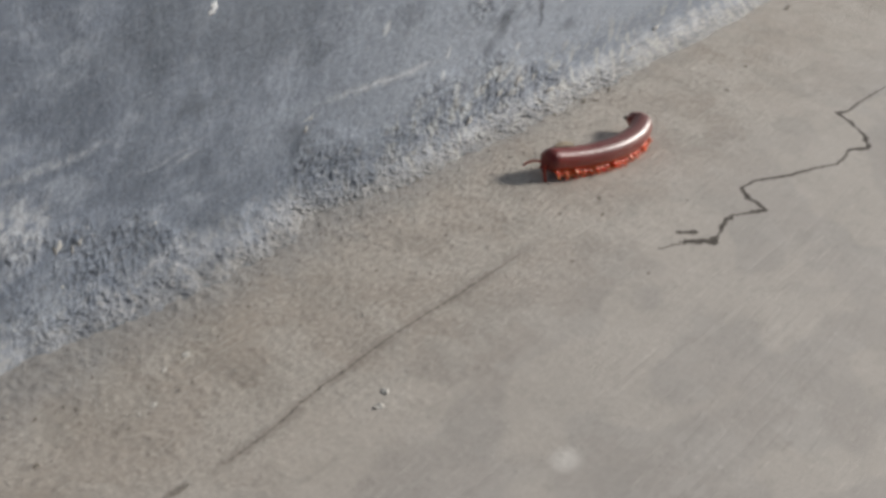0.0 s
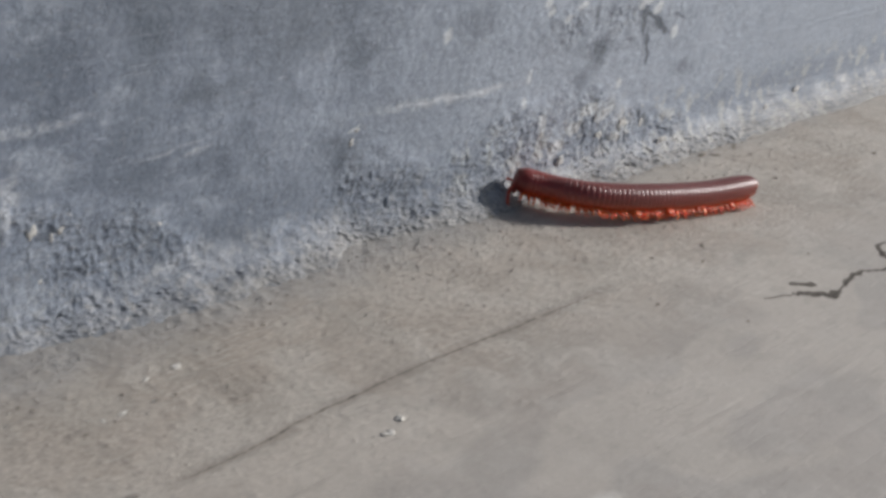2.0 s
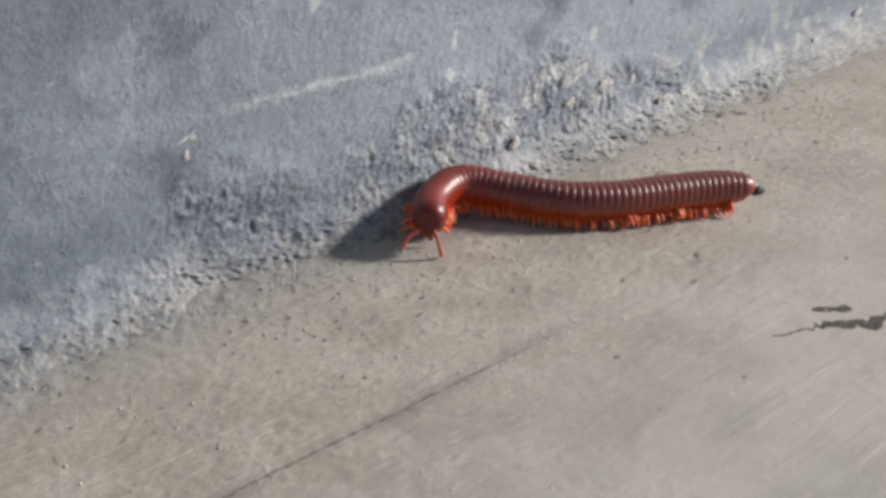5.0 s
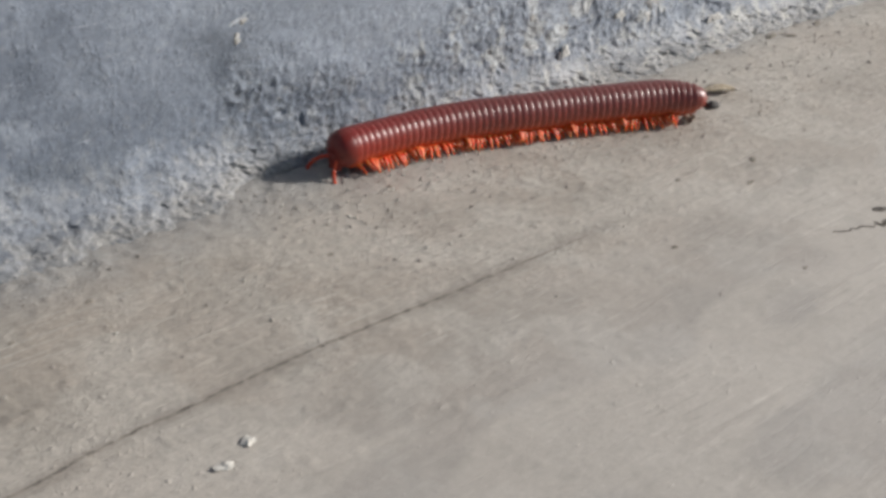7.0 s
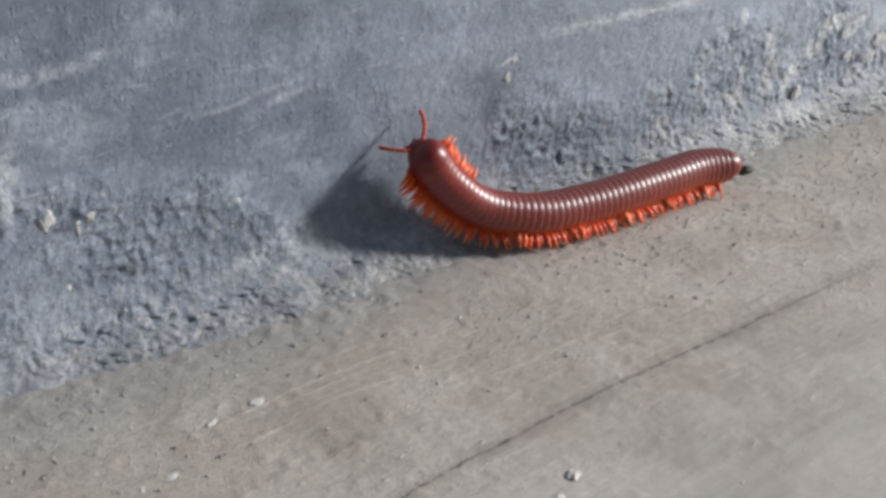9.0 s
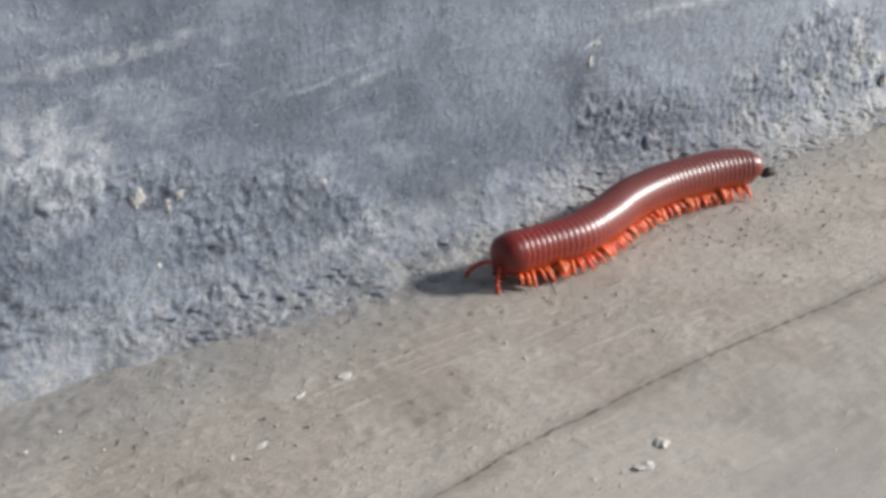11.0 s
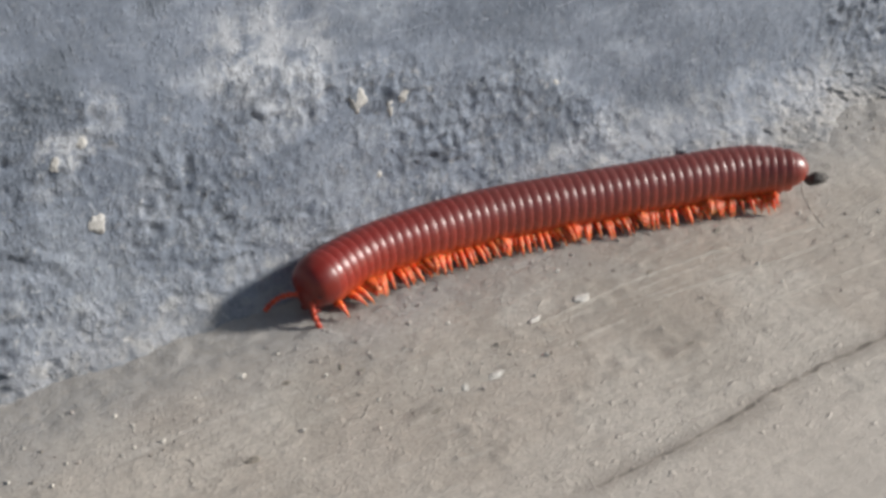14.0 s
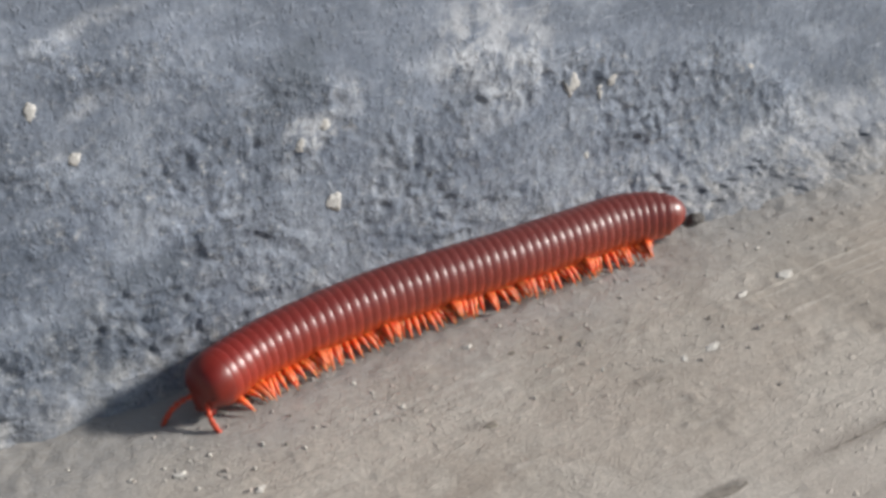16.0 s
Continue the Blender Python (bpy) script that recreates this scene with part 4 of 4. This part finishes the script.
antennae = []
for side in (1, -1):
    a = part("antenna", antenna_mesh(side), M_ANT, head, "thin red jointed feeler")
    antennae.append((a, side))
    eye = lump("eye", (0.75, 0.42, 0.75), M_EYE, 3 + side)
    eye.parent = head
    eye.matrix_basis = pose(0.9 * MM, 1.78 * MM * side, 0.35 * MM, -90 * side, 0, 0) @ Matrix.Translation((0, 0, -0.0001))
    tagged(eye, "small black eye patch")
    jaw = lump("mandible", (1.3, 0.9, 1.5), M_FRONT, 8 + side)
    jaw.parent = head
    jaw.matrix_basis = pose(0.75 * MM, 0.75 * MM * side, -2.55 * MM)

tail = part("tail_segment", turned([(1.2, 1.95), (0.8, 2.22), (0.3, 2.24), (-0.3, 2.1), (-0.9, 1.76), (-1.4, 1.28), (-1.75, 0.65), (-1.88, 0.0)]), M_BODY, millipede, "rounded dark red tail end")
drop = lump("dropping", (3.0, 1.6, 1.7), M_DROP, 21, 3, 0.4)
drop.parent = tail
tagged(drop, "dark grey pellet stuck to the tail end")


# ---- movement ----
SPINES = {}


def spine(t, *points):
    """The body's middle line at t seconds, from head to tail, in mm."""
    SPINES[t] = np.array(points)


def smooth_line(points):
    """A dense even line through the points, and its length."""
    p = np.vstack([2 * points[0] - points[1], points, 2 * points[-1] - points[-2]])
    out = []
    for k in range(1, len(p) - 2):
        a, b, c, d = p[k - 1 : k + 3]
        for u in np.linspace(0, 1, 16, endpoint=False):
            out.append(0.5 * (2 * b + (c - a) * u + (2 * a - 5 * b + 4 * c - d) * u * u + (3 * b - a - 3 * c + d) * u**3))
    out.append(p[-2])
    q = np.array(out)
    s = np.r_[0, np.cumsum(np.linalg.norm(np.diff(q, axis=0), axis=1))]
    return q, s


def bridge(ta, tb, t):
    """The body between two known times: blended, then eased back to its length from the tail."""
    u = (t - ta) / (tb - ta)
    a, b = SPINES[ta], SPINES[tb]
    want = np.linalg.norm(np.diff(a, axis=0), axis=1) * (1 - u) + np.linalg.norm(np.diff(b, axis=0), axis=1) * u
    q = a * (1 - u) + b * u
    for k in range(len(q) - 2, -1, -1):
        d = q[k] - q[k + 1]
        q[k] = q[k + 1] + d / np.linalg.norm(d) * want[k]
        q[k][1], q[k][2] = min(q[k][1], -5.0 + np.interp(q[k][0], [-10, 30, 120], [0, -3.5, -7])), max(q[k][2], 4.3)
    SPINES[t] = q


def placed(q, s, at):
    """The pose on the body's line at that many mm from the head: x forward, z to the back's side."""
    here = Vector([np.interp(at, s, q[:, k]) for k in range(3)])
    fore = Vector([np.interp(max(at - 1.2, 0), s, q[:, k]) for k in range(3)])
    aft = Vector([np.interp(min(at + 1.2, s[-1]), s, q[:, k]) for k in range(3)])
    x = (fore - aft).normalized()
    rise = abs(x.z)
    up = Vector((-0.3 * rise**2, -2.4 * rise**1.5, 1 - 0.9 * rise))
    z = (up - x * up.dot(x)).normalized()
    y = z.cross(x)
    m = Matrix((x, y, z)).transposed().to_4x4()
    m.translation = here * MM
    return m


def motions():
    # spine rows
    spine(0, (66.4, -31.0, 5.2), (73.1, -33.9, 4.7), (80.0, -36.4, 4.3), (86.4, -38.4, 4.3), (93.0, -39.6, 4.3), (99.7, -39.9, 4.3), (106.4, -39.2, 4.3), (112.7, -36.9, 4.3), (112.7, -32.8, 4.3))
    spine(0.5, (59.5, -28.1, 5.5), (67.0, -29.5, 5.1), (74.0, -31.8, 4.7), (81.0, -34.5, 4.3), (87.2, -37.4, 4.3), (93.7, -39.5, 4.3), (100.4, -40.5, 4.3), (107.2, -39.6, 4.3), (112.9, -35.9, 4.3))
    spine(1, (50.6, -25.0, 6.0), (58.2, -27.4, 5.8), (65.8, -30.4, 5.5), (74.0, -32.8, 5.0), (82.4, -34.7, 4.5), (90.3, -36.5, 4.3), (97.9, -37.7, 4.3), (105.6, -38.0, 4.3), (113.2, -37.6, 4.3))
    spine(1.5, (46.7, -17.3, 6.6), (52.8, -22.0, 6.6), (59.2, -27.1, 6.2), (66.2, -31.5, 5.8), (74.3, -34.8, 5.2), (82.9, -37.3, 4.7), (91.4, -39.1, 4.3), (99.2, -40.1, 4.3), (107.1, -40.0, 4.3))
    spine(2, (45.6, -9.4, 6.9), (50.5, -14.7, 6.1), (54.8, -22.0, 6.2), (62.0, -26.9, 5.8), (70.4, -30.6, 5.3), (79.4, -33.4, 4.7), (88.2, -35.8, 4.3), (96.5, -37.7, 4.3), (104.9, -39.1, 4.3))
    spine(2.5, (48.2, -8.2, 11.7), (51.9, -12.2, 6.6), (52.7, -22.0, 6.7), (59.9, -27.4, 6.1), (69.1, -30.8, 5.2), (78.2, -34.0, 4.6), (87.0, -37.0, 4.3), (95.6, -39.5, 4.3), (104.4, -40.5, 4.3))
    spine(3, (52.5, -7.9, 18.9), (53.8, -10.2, 11.8), (54.8, -17.4, 7.2), (58.5, -25.0, 6.2), (66.8, -29.8, 5.2), (76.0, -33.3, 4.5), (85.2, -35.9, 4.3), (94.1, -38.3, 4.3), (103.1, -40.2, 4.3))
    spine(3.2, (48.8, -7.6, 21.5), (50.1, -10.0, 14.3), (52.5, -14.7, 8.2), (56.2, -22.7, 6.3), (64.4, -28.0, 5.3), (73.6, -32.1, 4.5), (82.7, -35.6, 4.3), (91.9, -38.3, 4.3), (101.1, -40.8, 4.3))
    spine(5.3, (32.8, -18.4, 4.3), (39.7, -12.6, 4.5), (48.1, -10.6, 4.8), (54.2, -16.8, 4.3), (59.4, -24.2, 4.3), (66.5, -29.6, 4.3), (74.6, -33.4, 4.3), (82.7, -37.3, 4.3), (90.2, -42.2, 4.3))
    spine(5.5, (31.1, -16.4, 4.3), (39.2, -13.2, 4.4), (47.8, -12.7, 4.4), (54.3, -18.2, 4.3), (59.8, -25.1, 4.3), (66.8, -30.2, 4.3), (74.8, -33.8, 4.3), (82.7, -37.6, 4.3), (89.8, -42.5, 4.3))
    spine(6, (22.0, -10.7, 4.4), (31.1, -11.0, 4.5), (39.9, -13.5, 4.3), (48.5, -16.8, 4.3), (55.8, -22.3, 4.3), (63.0, -27.9, 4.3), (71.4, -31.5, 4.3), (79.9, -34.8, 4.3), (87.2, -39.7, 4.3))
    spine(6.5, (16.5, -15.1, 4.3), (25.0, -12.3, 4.3), (33.9, -14.2, 4.3), (42.8, -16.4, 4.3), (51.4, -19.4, 4.3), (59.5, -23.6, 4.3), (67.6, -27.8, 4.3), (75.8, -31.8, 4.3), (83.1, -37.1, 4.3))
    spine(7, (9.2, -10.8, 4.4), (17.9, -11.4, 4.4), (26.6, -12.6, 4.3), (35.2, -14.8, 4.3), (43.4, -17.8, 4.3), (51.7, -20.7, 4.3), (59.9, -24.0, 4.3), (68.0, -27.4, 4.3), (75.0, -32.2, 4.3))
    spine(7.5, (0.0, -5.8, 6.0), (7.7, -8.6, 4.8), (14.9, -12.8, 4.3), (22.9, -15.3, 4.3), (31.1, -16.9, 4.3), (39.3, -18.4, 4.3), (47.5, -20.3, 4.3), (55.4, -22.8, 4.3), (62.7, -26.6, 4.3))
    spine(8, (-10.9, -7.7, 4.4), (-3.0, -9.0, 4.4), (4.6, -11.1, 4.3), (12.4, -12.7, 4.3), (20.2, -14.3, 4.3), (28.1, -15.8, 4.3), (35.9, -17.3, 4.3), (43.6, -19.2, 4.3), (50.8, -22.3, 4.3))
    spine(8.5, (-20.4, -4.9, 12.7), (-14.8, -6.7, 8.5), (-8.3, -10.5, 5.7), (0.3, -12.5, 4.9), (8.9, -13.6, 4.3), (17.1, -14.8, 4.3), (25.2, -15.8, 4.3), (33.4, -16.6, 4.3), (40.9, -19.0, 4.3))
    spine(8.7, (-20.9, -4.8, 19.0), (-17.3, -6.3, 12.7), (-11.4, -8.3, 7.2), (-3.3, -11.8, 4.9), (5.7, -13.6, 4.3), (14.3, -14.7, 4.3), (22.9, -15.1, 4.3), (31.5, -15.4, 4.3), (38.9, -18.1, 4.3))
    spine(10.8, (-28.5, -18.8, 4.3), (-22.1, -17.7, 4.3), (-15.7, -16.2, 4.3), (-9.5, -14.2, 4.3), (-3.1, -12.9, 4.3), (3.5, -12.7, 4.3), (10.0, -13.4, 4.3), (16.4, -14.7, 4.3), (22.4, -17.0, 4.3))
    spine(11, (-31.5, -15.2, 4.3), (-24.7, -16.1, 4.3), (-17.9, -16.7, 4.3), (-11.2, -15.3, 4.3), (-4.7, -13.2, 4.3), (2.1, -12.3, 4.3), (9.0, -12.6, 4.3), (15.7, -13.7, 4.3), (21.9, -16.2, 4.3))
    spine(11.5, (-41.4, -8.0, 4.4), (-35.3, -12.4, 4.3), (-29.1, -16.6, 4.3), (-21.9, -18.2, 4.3), (-14.5, -17.3, 4.3), (-7.3, -15.5, 4.3), (-0.1, -13.6, 4.3), (7.3, -12.9, 4.3), (13.3, -14.9, 4.3))
    spine(12, (-51.5, -5.8, 5.0), (-44.2, -7.5, 4.6), (-37.9, -11.6, 4.3), (-31.2, -15.1, 4.3), (-23.9, -16.8, 4.3), (-16.4, -16.6, 4.3), (-9.0, -15.2, 4.3), (-1.5, -13.8, 4.3), (5.7, -14.3, 4.3))
    spine(12.5, (-61.5, -6.8, 4.6), (-54.0, -8.8, 4.4), (-46.8, -11.6, 4.3), (-39.5, -14.2, 4.3), (-32.0, -16.2, 4.3), (-24.3, -17.6, 4.3), (-16.5, -17.3, 4.3), (-9.1, -15.3, 4.3), (-1.5, -13.8, 4.3))
    spine(13, (-72.3, -4.7, 10.3), (-65.3, -6.4, 7.8), (-57.8, -9.4, 5.3), (-49.9, -12.3, 4.6), (-41.5, -14.4, 4.3), (-33.4, -16.4, 4.3), (-25.1, -17.6, 4.3), (-16.7, -17.5, 4.3), (-8.3, -18.0, 4.3))
    spine(13.5, (-82.7, -4.9, 6.4), (-74.2, -4.9, 6.4), (-65.9, -6.3, 4.9), (-57.7, -8.8, 4.4), (-49.5, -11.2, 4.3), (-41.2, -13.3, 4.3), (-32.9, -15.2, 4.3), (-24.4, -16.6, 4.3), (-16.4, -19.2, 4.3))
    spine(14, (-89.6, -8.4, 4.4), (-81.6, -6.3, 4.8), (-73.2, -6.2, 4.8), (-64.9, -6.9, 4.6), (-56.8, -8.6, 4.4), (-48.7, -10.7, 4.3), (-40.7, -13.0, 4.3), (-32.7, -15.6, 4.3), (-25.7, -19.7, 4.3))
    spine(14.5, (-102.7, -4.6, 7.3), (-94.3, -5.4, 5.6), (-85.8, -6.9, 4.6), (-77.1, -7.3, 4.5), (-68.4, -7.3, 4.5), (-59.8, -8.1, 4.4), (-51.3, -10.0, 4.3), (-43.2, -13.1, 4.3), (-36.3, -17.8, 4.3))
    spine(15, (-113.3, -4.7, 6.8), (-104.8, -5.1, 6.0), (-96.3, -6.0, 5.0), (-87.8, -6.7, 4.6), (-79.2, -7.1, 4.6), (-70.6, -7.1, 4.5), (-62.1, -7.9, 4.4), (-53.8, -10.1, 4.3), (-46.7, -14.2, 4.3))
    spine(15.5, (-122.3, -4.6, 7.6), (-114.1, -5.0, 6.3), (-106.0, -6.0, 5.0), (-97.8, -6.6, 4.7), (-89.5, -7.0, 4.6), (-81.2, -7.2, 4.5), (-72.9, -7.5, 4.5), (-64.7, -8.4, 4.4), (-57.6, -11.3, 4.3))
    spine(16, (-130.1, -9.5, 4.4), (-122.5, -7.0, 4.7), (-114.6, -6.1, 4.9), (-106.6, -5.9, 5.0), (-98.6, -6.2, 4.9), (-90.6, -6.6, 4.7), (-82.6, -6.8, 4.6), (-74.6, -7.2, 4.5), (-67.4, -9.4, 4.4))
    # end of spine rows
    for ta, tb, times in ((3.2, 5.3, (3.7, 4.2, 4.75)), (8.7, 10.8, (9.2, 9.75, 10.3))):
        for t in times:
            bridge(ta, tb, t)
    root, rows = [], {}
    tuck = Matrix.Translation((-0.35 * MM, 0, -0.75 * MM))
    for t in sorted(SPINES):
        q, s = smooth_line(SPINES[t])
        mid = Vector(SPINES[t][4]) * MM
        base = Matrix.Translation((mid.x, mid.y, 0))
        root.append((t, base))
        length = s[-1]
        places = [(head, 0.9), (collum, 1.9)] + [(ob, 3.0 + k * (length - 5.4) / (RINGS - 1)) for k, ob in enumerate(rings)] + [(tail, length - 1.5)]
        for ob, at in places:
            rows.setdefault(ob.name, (ob, []))[1].append((t, base.inverted() @ placed(q, s, at) @ (tuck if ob is head else Matrix())))
    walk(millipede, root)
    for ob, some in rows.values():
        walk(ob, some)
    # legs: waves of steps run forward along the body; a leg swings forward lifted, and stretches where the body rears up
    rear = {ob.name: ([t for t, m in some], [abs(m.to_3x3().col[0].z) for t, m in some]) for ob, some in rows.values()}
    for ob, hip, side, number, ring in legs:
        some = []
        off, late, lean = rng.uniform(-4, 4), rng.uniform(-0.3, 0.3), rng.uniform(-3, 3)
        for k in range(161):
            t = k * 0.1
            phase = 2 * math.pi * (2.1 * t + number / 16.0 + (0.08 if side > 0 else 0.0)) + late
            high = float(np.interp(t, *rear[ring]))
            up = 15 * max(0.0, math.cos(phase)) ** 1.5 + 20 * high
            some.append((t, pose(hip[0] * MM, (hip[1] + side * (2.2 * high - 0.45)) * MM, hip[2] * MM, side * up, lean, side * (off - (18 - 9 * high) * math.sin(phase)))))
        walk(ob, some)
    # feelers: the one away from the wall taps the floor, the other reaches along it
    for ob, side in antennae:
        down, out = (52, -8) if side > 0 else (8, 14)
        some = []
        for k in range(41):
            high = float(np.interp(k * 0.4, *rear[head.name]))
            some.append((k * 0.4, pose(1.3 * MM, 1.0 * side * MM, -0.5 * MM, 0, down * (1 - 0.6 * high) + 14 * math.sin(2.7 * k + side), side * (out + 22 * high + 12 * math.sin(1.9 * k + 2 * side)))))
        walk(ob, some)
    # the pellet is pushed out of the tail end
    walk(drop, [(t, pose(x * MM, 0.1 * MM, z * MM, 0, 10, 8)) for t, x, z in ((0, -1.3, -1.0), (3.0, -1.1, -1.0), (4.6, -2.2, -1.3), (5.3, -3.0, -1.9), (16, -3.1, -2.0))])


motions()
